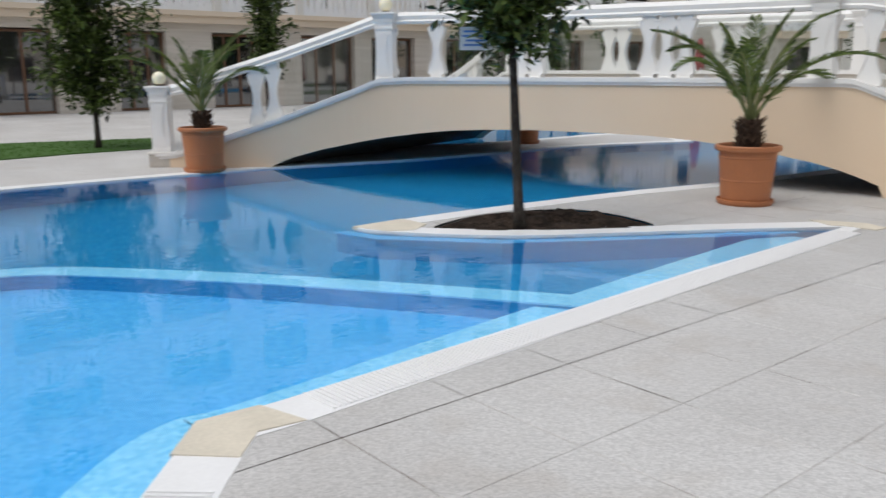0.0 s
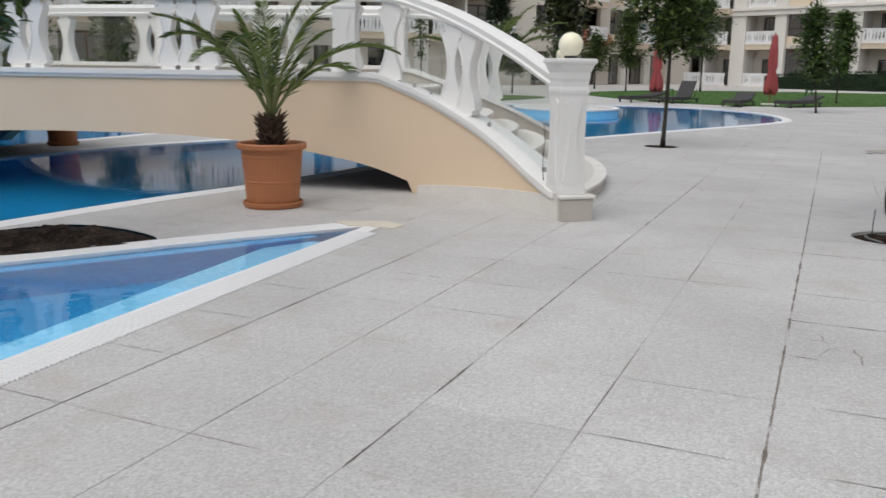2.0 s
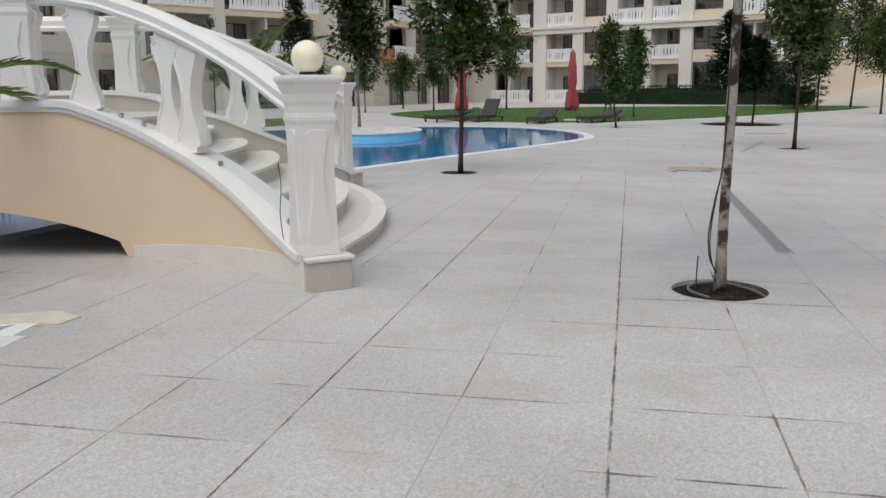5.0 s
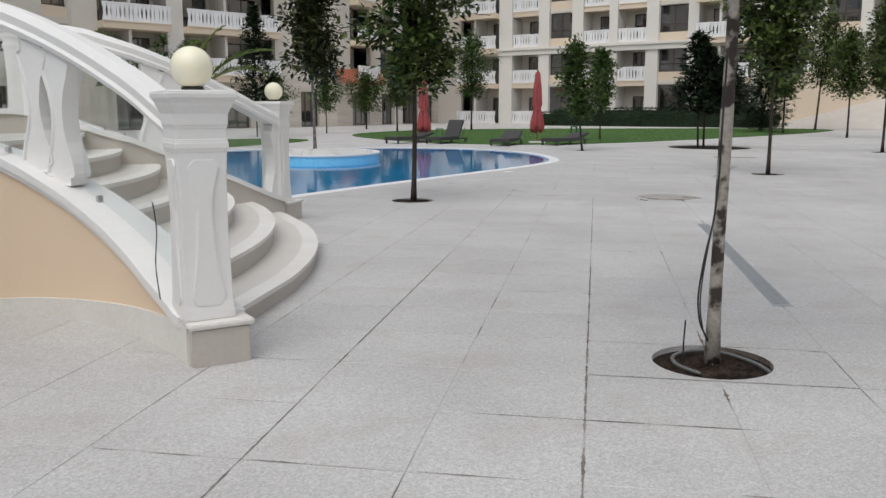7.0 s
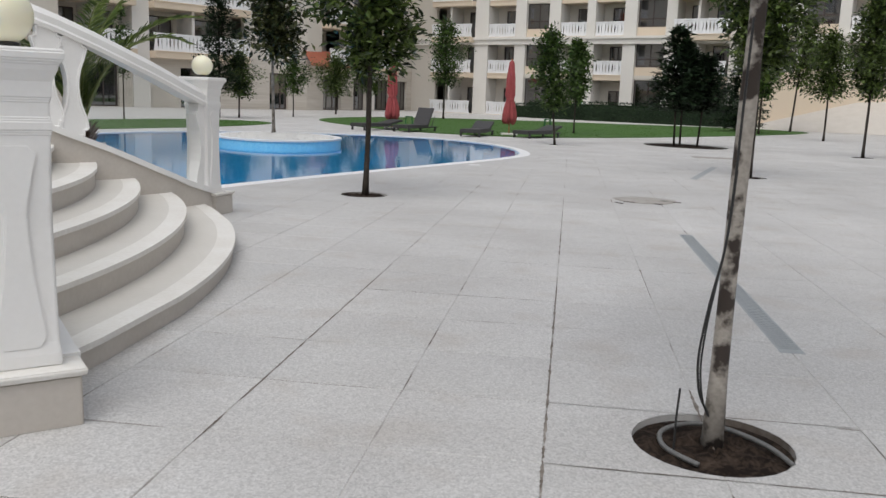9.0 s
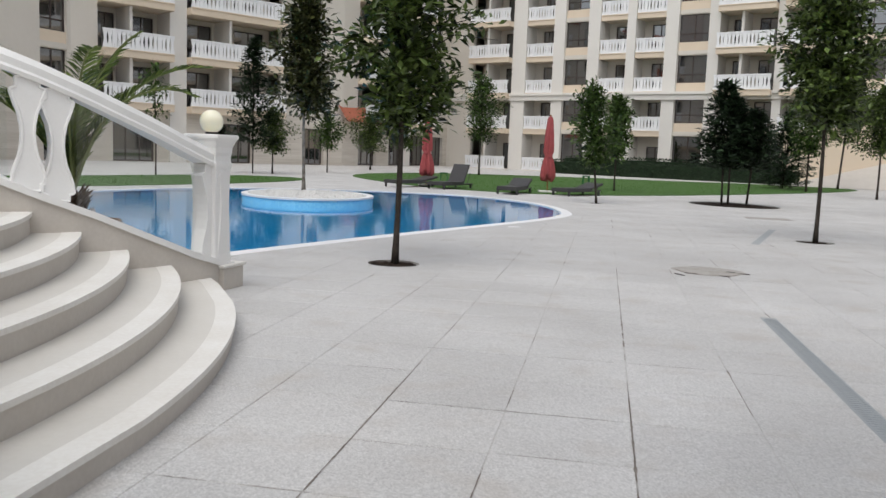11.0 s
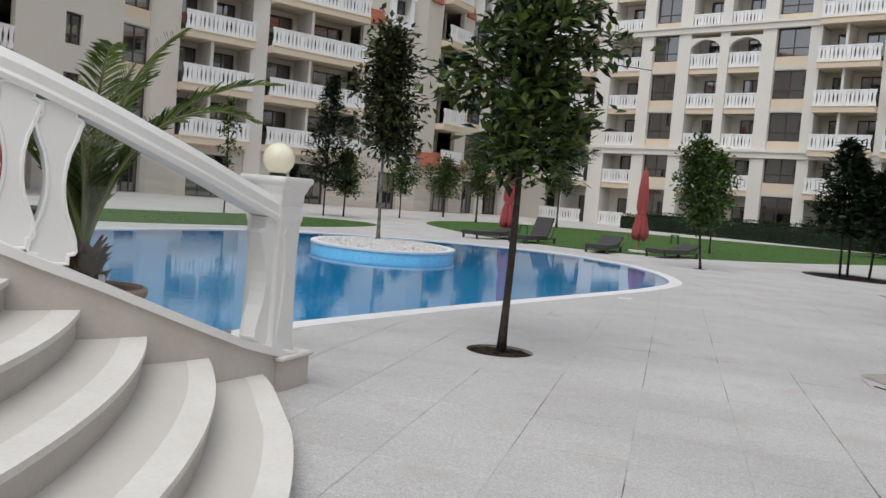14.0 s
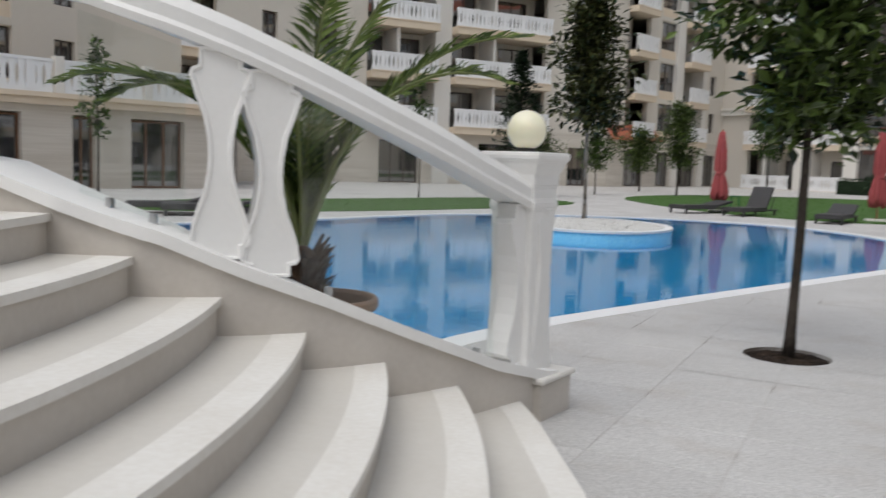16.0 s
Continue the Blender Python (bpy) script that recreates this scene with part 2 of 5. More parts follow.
# vault underside: the shade below the arch is put into this dark colour
SHADED_VAULT = mat("shade_darkened_vault", (0.14, 0.137, 0.13), 0.9, var=0.3, scale=2, bump=0.3, fine=40, stain=0.4)
PEBBLE = mat("white_pebble", (0.78, 0.77, 0.74), 0.7, var=0.3, scale=20, bump=0.3, rand=0.1)
SIGNB = mat("blue_sign", (0.10, 0.25, 0.62), 0.5)
SIGNW = mat("white_sign", (0.75, 0.78, 0.8), 0.5)
POST = mat("black_lamp_metal", (0.03, 0.03, 0.03), 0.5, var=0.2, scale=10)


# ---- mesh tools ----
class MB:
    """Collects vertices and faces for one mesh."""

    def __init__(self):
        self.v, self.f, self.flat = [], [], False

    def add(self, vs, fs):
        o = len(self.v)
        self.v += [tuple(p) for p in vs]
        self.f += [tuple(i + o for i in q) for q in fs]
        return self

    def box(self, x0, y0, z0, x1, y1, z1, m=None):
        p = [Vector((x, y, z)) for z in (z0, z1) for x, y in ((x0, y0), (x1, y0), (x1, y1), (x0, y1))]
        if m is not None:
            p = [m @ q for q in p]
        return self.add(p, [(3, 2, 1, 0), (4, 5, 6, 7), (0, 1, 5, 4), (1, 2, 6, 5), (2, 3, 7, 6), (3, 0, 4, 7)])

    def prism(self, poly, z0, z1):
        """A plan polygon, counter-clockwise, from z0 to z1."""
        n = len(poly)
        vs = [(x, y, z0) for x, y in poly] + [(x, y, z1) for x, y in poly]
        return self.add(vs, [tuple(range(n))[::-1], tuple(range(n, 2 * n))] + [(i, (i + 1) % n, n + (i + 1) % n, n + i) for i in range(n)])

    def lathe(self, prof, n=24, c=(0, 0, 0), sq=0.0):
        vs, fs, k = [], [], len(prof)
        for i in range(n):
            a = 2 * math.pi * i / n
            for r, z in prof:
                vs.append((c[0] + r * math.cos(a), c[1] + r * math.sin(a), c[2] + z))
        for i in range(n):
            for j in range(k - 1):
                fs.append((i * k + j, (i + 1) % n * k + j, (i + 1) % n * k + j + 1, i * k + j + 1))
        return self.add(vs, fs)

    def square(self, prof, m=None):
        """Square section, half widths and heights."""
        vs, fs, k = [], [], len(prof)
        for sx, sy in ((-1, -1), (1, -1), (1, 1), (-1, 1)):
            for r, z in prof:
                p = Vector((sx * r, sy * r, z))
                vs.append(m @ p if m is not None else p)
        for i in range(4):
            for j in range(k - 1):
                fs.append((i * k + j, (i + 1) % 4 * k + j, (i + 1) % 4 * k + j + 1, i * k + j + 1))
        fs += [tuple(i * k for i in range(4))[::-1], tuple(i * k + k - 1 for i in range(4))]
        return self.add(vs, fs)

    def tube(self, path, radii, n=8, cap=True):
        pts = [Vector(p) for p in path]
        if not hasattr(radii, "__len__"):
            radii = [radii] * len(pts)
        vs, fs = [], []
        ref = Vector((0.3, 0.9, 0.2))
        for i, p in enumerate(pts):
            d = (pts[min(i + 1, len(pts) - 1)] - pts[max(i - 1, 0)]).normalized()
            a = d.cross(ref)
            a = a.normalized() if a.length > 1e-4 else Vector((1, 0, 0))
            b = d.cross(a)
            for j in range(n):
                t = 2 * math.pi * j / n
                vs.append(p + radii[i] * (math.cos(t) * a + math.sin(t) * b))
        for i in range(len(pts) - 1):
            for j in range(n):
                fs.append((i * n + j, i * n + (j + 1) % n, (i + 1) * n + (j + 1) % n, (i + 1) * n + j))
        if cap:
            fs += [tuple(range(n))[::-1], tuple(range((len(pts) - 1) * n, len(pts) * n))]
        return self.add(vs, fs)

    def lattice(self, xs, zs, solid, y0, y1):
        """A flat lattice in x and z, of the cells for which solid(i, j), in one piece from y0 to y1."""
        at = {}

        def vert(i, j, y):
            key = (i, j, y)
            if key not in at:
                at[key] = len(self.v)
                self.v.append((xs[i], y, zs[j]))
            return at[key]

        nx, nz = len(xs) - 1, len(zs) - 1
        for i in range(nx):
            for j in range(nz):
                if not solid(i, j):
                    continue
                self.f.append((vert(i, j, y0), vert(i + 1, j, y0), vert(i + 1, j + 1, y0), vert(i, j + 1, y0)))
                self.f.append((vert(i, j + 1, y1), vert(i + 1, j + 1, y1), vert(i + 1, j, y1), vert(i, j, y1)))
                for di, dj, a, b in ((-1, 0, (i, j), (i, j + 1)), (1, 0, (i + 1, j + 1), (i + 1, j)), (0, -1, (i + 1, j), (i, j)), (0, 1, (i, j + 1), (i + 1, j + 1))):
                    p, q = i + di, j + dj
                    if not (0 <= p < nx and 0 <= q < nz and solid(p, q)):
                        self.f.append((vert(*a, y0), vert(*b, y0), vert(*b, y1), vert(*a, y1)))
        return self

    def sweep(self, stations, closed=True):
        """Sections of equal length, joined in order; ends closed."""
        k = len(stations[0])
        vs = [p for s in stations for p in s]
        fs = []
        for i in range(len(stations) - 1):
            for j in range(k if closed else k - 1):
                fs.append((i * k + j, i * k + (j + 1) % k, (i + 1) * k + (j + 1) % k, (i + 1) * k + j))
        if closed:
            fs += [tuple(range(k))[::-1], tuple(range((len(stations) - 1) * k, len(stations) * k))]
        return self.add(vs, fs)

    def mesh(self, name, material, smooth=False, bevel=0.0):
        me = bpy.data.meshes.new(name)
        me.from_pydata(self.v, [], self.f)
        me.materials.append(material)
        if bevel:
            bm = bmesh.new()
            bm.from_mesh(me)
            bmesh.ops.remove_doubles(bm, verts=bm.verts, dist=0.0001)
            bmesh.ops.recalc_face_normals(bm, faces=bm.faces)
            es = [e for e in bm.edges if len(e.link_faces) == 2 and e.calc_face_angle(0) > 0.5]
            bmesh.ops.bevel(bm, geom=es, offset=bevel, segments=2, affect="EDGES", clamp_overlap=True)
            bm.to_mesh(me)
            bm.free()
        else:
            bm = bmesh.new()
            bm.from_mesh(me)
            if self.flat:
                bmesh.ops.reverse_faces(bm, faces=[f for f in bm.faces if f.normal.z < 0])
            else:
                bmesh.ops.recalc_face_normals(bm, faces=bm.faces)
            bm.to_mesh(me)
            bm.free()
        if smooth:
            me.polygons.foreach_set("use_smooth", [True] * len(me.polygons))
        me.update()
        return me


def part(name, mb, material, parent=None, label="", smooth=False, bevel=0.0, m=None):
    """Links a mesh as one object, under parent where there is one."""
    ob = new(name, mb.mesh(name, material, smooth, bevel) if isinstance(mb, MB) else mb)
    if m is not None:
        ob.matrix_basis = m
    if parent is not None:
        ob.parent = parent
    return tagged(ob, label)


def thing(name, label, category, m=None, group="", kind=""):
    ob = new(name)
    if m is not None:
        ob.matrix_basis = m
    return tagged(ob, label, category, group, kind)


def inside(p, poly):
    x, y, r, n = p[0], p[1], False, len(poly)
    for i in range(n):
        (x0, y0), (x1, y1) = poly[i], poly[i - 1]
        if (y0 > y) != (y1 > y) and x < (x1 - x0) * (y - y0) / (y1 - y0) + x0:
            r = not r
    return r


def smooth_loop(pts, per=6, closed=True):
    """Catmull-Rom through the points."""
    n, out = len(pts), []
    for i in range(n if closed else n - 1):
        if closed:
            p = [Vector(pts[(i + k) % n]) for k in (-1, 0, 1, 2)]
        else:
            p = [Vector(pts[min(max(i + k, 0), n - 1)]) for k in (-1, 0, 1, 2)]
        for j in range(per):
            t = j / per
            out.append(0.5 * ((2 * p[1]) + (p[2] - p[0]) * t + (2 * p[0] - 5 * p[1] + 4 * p[2] - p[3]) * t * t + (3 * p[1] - p[0] - 3 * p[2] + p[3]) * t ** 3))
    if not closed:
        out.append(Vector(pts[-1]))
    return out


def offset_loop(pts, d):
    """The closed plan loop, moved d to its right."""
    n, out = len(pts), []
    for i in range(n):
        a, b, c = Vector(pts[i - 1]), Vector(pts[i]), Vector(pts[(i + 1) % n])
        t1, t2 = (b - a).normalized(), (c - b).normalized()
        n1, n2 = Vector((t1.y, -t1.x)), Vector((t2.y, -t2.x))
        k = n1 + n2
        k = k / max(k.dot(k) / 2, 0.5) if k.length > 0.2 else n1
        out.append(b + d * k)
    return out


def fill(outer, holes, z):
    """A flat sheet inside outer, with holes left out."""
    vs, es = [], []
    for loop in [outer, *holes]:
        o = len(vs)
        vs += [Vector((p[0], p[1])) for p in loop]
        es += [(o + i, o + (i + 1) % len(loop)) for i in range(len(loop))]
    co, _, tris, *_ = geometry.delaunay_2d_cdt(vs, es, [], 0, 1e-5)
    mb = MB()
    mb.flat = True
    keep = []
    for t in tris:
        c = sum((co[i] for i in t), Vector((0, 0))) / 3
        if inside(c, outer) and not any(inside(c, h) for h in holes):
            keep.append(tuple(t))
    return mb.add([(p.x, p.y, z) for p in co], keep)


def disc(x, y, r, n=28, ry=None, wob=0.0, turn=0.0):
    out = []
    for i in range(n):
        a = 2 * math.pi * i / n
        k = 1 + wob * math.sin(3 * a + x) + wob * 0.7 * math.sin(5 * a + y)
        px, py = r * k * math.cos(a), (ry or r) * k * math.sin(a)
        out.append((x + px * math.cos(turn) - py * math.sin(turn), y + px * math.sin(turn) + py * math.cos(turn)))
    return out


# ---- plan: pools, lawns, pits ----
# the shore of the lagoon, walked with the water on the left
SHORE = [
    (-1.0, -10.8), (-1.2, -14.5), (-3.5, -16.5), (-7.0, -16.0), (-9.0, -13.0), (-9.3, -9.5), (-9.17, -7.1), (-8.98, -6.0), (-8.77, -5.0), (-8.5, -3.7), (-8.05, -2.6), (-7.65, -1.6),
    (-7.15, 0.68), (-6.6, 2.1), (-5.8, 3.5), (-6.9, 4.6), (-7.9, 4.2), (-8.24, 2.63), (-8.79, 0.59), (-10.2, 0.4), (-11.8, 3.0), (-11.9, 7.0), (-10.4, 10.0), (-8.9, 11.9), (-8.0, 13.4),
    (-7.2, 15.0), (-6.45, 16.9), (-5.4, 18.8), (-3.6, 20.2), (-1.2, 20.9), (0.85, 20.8), (2.4, 19.9), (3.5, 18.2), (3.97, 16.4), (4.06, 14.7), (3.86, 13.4), (3.12, 11.85), (2.22, 10.42), (0.8, 8.2), (-0.14, 6.67), (-1.1, 5.0),
    (-1.7, 3.5), (-2.3, 2.0), (-2.75, 0.2), (-3.3, -1.61), (-3.8, -2.93), (-4.22, -4.40), (-4.45, -5.4), (-4.55, -6.12), (-4.2, -6.1), (-3.33, -5.62), (-2.72, -4.98), (-2.1, -4.3), (-1.40, -3.60),
]
SHARP = {(-1.40, -3.60), (-4.55, -6.12), (-5.8, 3.5)}
SOUTH = [(-1.72, -5.83), (-1.92, -7.54), (-2.08, -8.97), (-2.14, -9.29), (-1.97, -9.53)]


def shoreline():
    out, run = [], []
    pts = SHORE
    # rounded stretches between the sharp corners
    cut = [i for i, p in enumerate(pts) if p in SHARP]
    for a, b in ((0, cut[0]), (cut[0], cut[1]), (cut[1], cut[2])):
        seg = smooth_loop(pts[a:b + 1], 5, closed=False)
        out += [tuple(p) for p in seg[:-1]]
    out.append(pts[cut[2]])
    return out + SOUTH


LAGOON = shoreline()[::-1]
if sum(a[0] * b[1] - b[0] * a[1] for a, b in zip(LAGOON, LAGOON[1:] + LAGOON[:1])) < 0:
    LAGOON = LAGOON[::-1]
COPE_W = 0.24
COPE_OUT = [tuple(p) for p in offset_loop(LAGOON, COPE_W)]
IX, IY, IA, IB, ITURN = -1.73, 15.30, 1.50, 2.0, radians(9.5)
ISLAND = disc(IX, IY, IA, 48, ry=IB, turn=ITURN)
PITS = [(2.567, -2.824, 0.285), (0.909, 4.729, 0.285), (7.53, 9.3, 0.30), (13.95, 17.45, 0.3), (5.634, 18.87, 0.16)]
BED = disc(10.1, 21.0, 1.25, 36, ry=1.75, wob=0.03)
SOILBED = smooth_loop([(-3.95, -5.78), (-3.25, -5.33), (-2.62, -4.62), (-3.05, -4.25), (-3.6, -4.2), (-3.95, -4.6), (-4.12, -5.2)], 5)
LAWN = smooth_loop([(-2.8, 34.9), (-1.2, 29.3), (1.0, 25.2), (3.8, 23.3), (6.8, 24.0), (11.8, 28.0), (21.0, 37.8), (24.5, 44.0), (21.0, 47.5), (14.5, 47.5), (7.5, 47.5), (1.5, 45.5), (-1.9, 40.5)], 6)
LAWN2 = smooth_loop([(-3.9, 27.9), (-4.5, 24.4), (-6.3, 20.5), (-8.6, 17.0), (-11.6, 14.8), (-13.6, 18.5), (-10.5, 24.0), (-7.8, 28.8), (-5.1, 29.6)], 6)
LAWN3 = [(-12.3, -12.0), (-12.4, -4.4), (-12.2, -3.2), (-14.0, -2.0), (-15.2, -4.5), (-15.6, -12.0)]


def soil_sheet(name, loop, label, z=-0.016, rough=0.016):
    rs = random.Random(5)
    c = sum((Vector((p[0], p[1])) for p in loop), Vector((0, 0))) / len(loop)
    mb, rings, n = MB(), 6, len(loop)
    vs, fs = [(c.x, c.y, z + rough * 1.3)], []
    for k in range(1, rings + 1):
        for p in loop:
            q = c.lerp(Vector((p[0], p[1])), k / rings)
            vs.append((q.x, q.y, z + (rs.uniform(-rough, rough) + rough * (1 - k / rings) if k < rings else -0.005)))
    for i in range(n):
        fs.append((0, 1 + i, 1 + (i + 1) % n))
        for k in range(rings - 1):
            a, b = 1 + k * n + i, 1 + k * n + (i + 1) % n
            fs.append((a, a + n, b + n, b))
    mb.add(vs, fs)
    return tagged(part(name, mb, SOIL, smooth=True), label, "soil", kind="structure")


HOLES = [[tuple(p) for p in COPE_OUT]] + [disc(*p) for p in PITS] + [BED, [tuple(p) for p in SOILBED]]
ground = part("ground", fill([(-900, -900), (900, -900), (900, 1500), (-900, 1500)], HOLES, 0.0), PAVING)
tagged(ground, "pale grey granite terrace paving, matt and mottled", "paving", kind="structure")
for hole in HOLES[1:1 + len(PITS)]:
    soil_sheet("tree_pit_soil", hole, "dark damp soil in a round tree pit")
soil_sheet("planting_bed_soil", BED, "dark mulch in an oval planting bed", -0.02)
soil_sheet("shore_bed_soil", [tuple(p) for p in SOILBED], "dry brown soil heaped in a pointed shore bed", -0.01, 0.045)
rims = MB()
for x, y, r in PITS:
    for a, b in zip(disc(x, y, r), disc(x, y, r)[1:] + disc(x, y, r)[:1]):
        rims.add([(*a, 0.003), (*b, 0.003), (*b, -0.06), (*a, -0.06)], [(0, 1, 2, 3)])
tagged(part("tree_pit_edge", rims, JOINT), "cut stone edge of the tree pits", "edging", kind="structure")


def lawn(name, loop, blades, near, label):
    loop = [(p[0], p[1]) for p in loop]
    ob = tagged(part(name, fill(loop, [], 0.02), GRASS), label, "lawn", kind="structure")
    edge = MB()
    for a, b in zip(loop, loop[1:] + loop[:1]):
        edge.add([(*a, 0.02), (*b, 0.02), (*b, -0.02), (*a, -0.02)], [(0, 1, 2, 3)])
    part("lawn_edge", edge, GRASS, ob)
    rs, mb = random.Random(9), MB()
    x0, x1 = min(p[0] for p in loop), max(p[0] for p in loop)
    y0, y1 = min(p[1] for p in loop), max(p[1] for p in loop)
    while len(mb.f) < blades:
        x, y = rs.uniform(x0, x1), y0 + (y1 - y0) * rs.random() ** near
        if inside((x, y), loop):
            a, h, w = rs.uniform(0, 6.28), rs.uniform(0.012, 0.03), rs.uniform(0.006, 0.015)
            dx, dy = w * math.cos(a), w * math.sin(a)
            mb.add([(x - dx, y - dy, 0.015), (x + dx, y + dy, 0.015), (x + rs.uniform(-.02, .02), y + rs.uniform(-.02, .02), 0.02 + h)], [(0, 1, 2)])
    tagged(part("grass", mb, BLADE), "short dense green grass blades", "grass", kind="stuff")


lawn("lawn_main", LAWN, 22000, 1.5, "mown green lawn with a curved edge beyond the pool")
lawn("lawn_poolside", LAWN2, 9000, 1.0, "curved strip of green lawn by the pool")
lawn("lawn_strip", LAWN3, 6000, 1.0, "narrow green lawn strip before the shop fronts")

# ---- lagoon: basin, coping, water ----
pool = thing("swimming_pool", "blue mosaic lagoon pool with a white overflow coping", "pool", kind="structure")
DEEP = -1.25
walls = MB()
for a, b in zip(LAGOON, LAGOON[1:] + LAGOON[:1]):
    walls.add([(*a, -0.012), (*b, -0.012), (*b, DEEP), (*a, DEEP)], [(0, 1, 2, 3)])
part("basin_wall", walls, MOSAIC, pool)
part("basin_floor", fill(LAGOON, [ISLAND], DEEP), MOSAIC, pool)
cope = MB()
n_ = len(LAGOON)
vs_ = [(*p, 0.008) for p in LAGOON] + [(*p, 0.008) for p in COPE_OUT] + [(*p, -0.06) for p in LAGOON] + [(*p, -0.06) for p in COPE_OUT]
fs_ = []
for i in range(n_):
    j = (i + 1) % n_
    fs_ += [(i, n_ + i, n_ + j, j), (i, j, 2 * n_ + j, 2 * n_ + i), (n_ + i, 3 * n_ + i, 3 * n_ + j, n_ + j)]
cope.add(vs_, fs_)
part("coping", cope, COPING, pool, "white slotted overflow coping")
water = part("water", fill(LAGOON, [ISLAND], -0.012), WATER)
tagged(water, "still clear blue pool water with soft reflections", "water", kind="structure")
water.visible_shadow = False

# shallow bay by the near shore: raised floor, a tiled ridge round it, and a bench along the point
RIDGE = smooth_loop([(-9.0, -12.7), (-7.0, -10.5), (-5.75, -9.3), (-5.3, -8.5), (-4.75, -8.08), (-3.63, -7.47), (-2.35, -6.9), (-1.75, -6.66)], 5, closed=False)


def strip_mesh(line, w, z0, z1):
    mb, st = MB(), []
    for i, p in enumerate(line):
        d = (Vector(line[min(i + 1, len(line) - 1)]) - Vector(line[max(i - 1, 0)])).normalized()
        q = Vector((d.y, -d.x)) * w
        a, b = Vector(p) - q, Vector(p) + q
        st.append([(a.x, a.y, z0), (b.x, b.y, z0), (b.x, b.y, z1), (a.x, a.y, z1)])
    return mb.sweep(st)


# ridge sides take the darker mosaic to paint in their shade; top stays light
part("ridge", strip_mesh(RIDGE, 0.105, DEEP, -0.165), MOSAIC, pool, "tiled underwater wall, its shade put in as dark blue")
part("ridge_top", strip_mesh(RIDGE, 0.115, -0.165, -0.13), MOSAICL, pool, "light blue tiled wall top")
shallow = [tuple(p) for p in RIDGE] + [(-1.96, -7.54), (-2.08, -8.97), (-2.14, -9.29), (-1.97, -9.53), (-1.0, -10.8), (-1.2, -14.5), (-3.5, -16.5), (-7.0, -16.0), (-9.0, -13.0)]
part("shallow_floor", fill(shallow, [], -0.52), MOSAICM, pool, "light blue tiled shallow floor")
bench = smooth_loop([(-1.75, -3.95), (-1.95, -5.83), (-2.12, -7.54), (-2.24, -8.97), (-2.3, -9.25), (-2.1, -9.7), (-1.3, -10.8)], 4, closed=False)
part("bench", strip_mesh([tuple(p) for p in bench], 0.15, DEEP, -0.22), MOSAICL, pool, "light blue tiled underwater bench")
spit = [(-4.6, -6.22), (-4.2, -6.2), (-3.33, -5.72), (-2.72, -5.08), (-2.1, -4.4), (-1.7, -3.9)]
# dark band below the coping: shade on the tiles, given as a darker mosaic
part("spit_wall", strip_mesh(spit, 0.05, DEEP, -0.10), MOSAIC, pool, "tiled wall along the point, its shade put in as dark blue")
part("spit_ledge", strip_mesh(spit, 0.06, -0.10, -0.07), MOSAICM, pool, "light blue tiled ledge along the point")
# gently sloping floor between the ridge and the point
part("bay_floor", fill([tuple(p) for p in RIDGE[8:]] + [(-1.7, -5.0), (-1.6, -3.9), (-2.72, -4.98), (-3.33, -5.62), (-4.5, -6.2), (-5.4, -7.0)], [], -0.75), MOSAIC, pool)

# pool island with pebbles and its light tiled wall
isl = thing("pool_island", "round planted pool island with light blue tiled wall", "planter", kind="structure")
iw = MB()
for a, b in zip(ISLAND, ISLAND[1:] + ISLAND[:1]):
    iw.add([(*a, 0.125), (*b, 0.125), (*b, DEEP), (*a, DEEP)], [(0, 1, 2, 3)])
part("wall", iw, MOSAICL, isl, "light blue mosaic island wall")
inner_ = [(IX + (x - IX) * 0.91, IY + (y - IY) * 0.91) for x, y in ISLAND]
rim = MB()
m_ = len(ISLAND)
lip_ = [(IX + (x - IX) * 1.012, IY + (y - IY) * 1.012) for x, y in ISLAND]
rim.add([(*p, 0.16) for p in lip_] + [(*p, 0.16) for p in inner_] + [(*p, 0.12) for p in lip_] + [(*p, 0.11) for p in inner_],
        [q for i in range(m_) for q in ((i, (i + 1) % m_, m_ + (i + 1) % m_, m_ + i), (i, 2 * m_ + i, 2 * m_ + (i + 1) % m_, (i + 1) % m_), (m_ + i, m_ + (i + 1) % m_, 3 * m_ + (i + 1) % m_, 3 * m_ + i))])
part("rim", rim, COPING, isl, "white island rim")
part("bed", fill(inner_, [], 0.125), SOIL, isl)
peb, rs_ = MB(), random.Random(3)
for _ in range(2300):
    a, r = rs_.uniform(0, 6.283), math.sqrt(rs_.random()) * 0.9
    ex, ey, s = IA * r * math.cos(a), IB * r * math.sin(a), rs_.uniform(0.022, 0.048)
    x, y = IX + ex * math.cos(ITURN) - ey * math.sin(ITURN), IY + ex * math.sin(ITURN) + ey * math.cos(ITURN)
    q = Matrix.Translation((x, y, 0.13 + s * 0.3)) @ Euler((rs_.uniform(0, 3), rs_.uniform(0, 3), rs_.uniform(0, 3))).to_matrix().to_4x4()
    peb.add([q @ Vector(v) * 1.0 for v in ((s, 0, 0), (0, s, 0), (-s, 0, 0), (0, -s, 0), (0, 0, s * .7), (0, 0, -s * .7))], [(0, 1, 4), (1, 2, 4), (2, 3, 4), (3, 0, 4), (1, 0, 5), (2, 1, 5), (3, 2, 5), (0, 3, 5)])
tagged(part("pebbles", peb, PEBBLE), "bed of white pebbles on the pool island", "pebbles", kind="stuff")

# ---- footbridge with flared stairs ----
AX = radians(6.4)
OX, OY = 0.02, 0.06


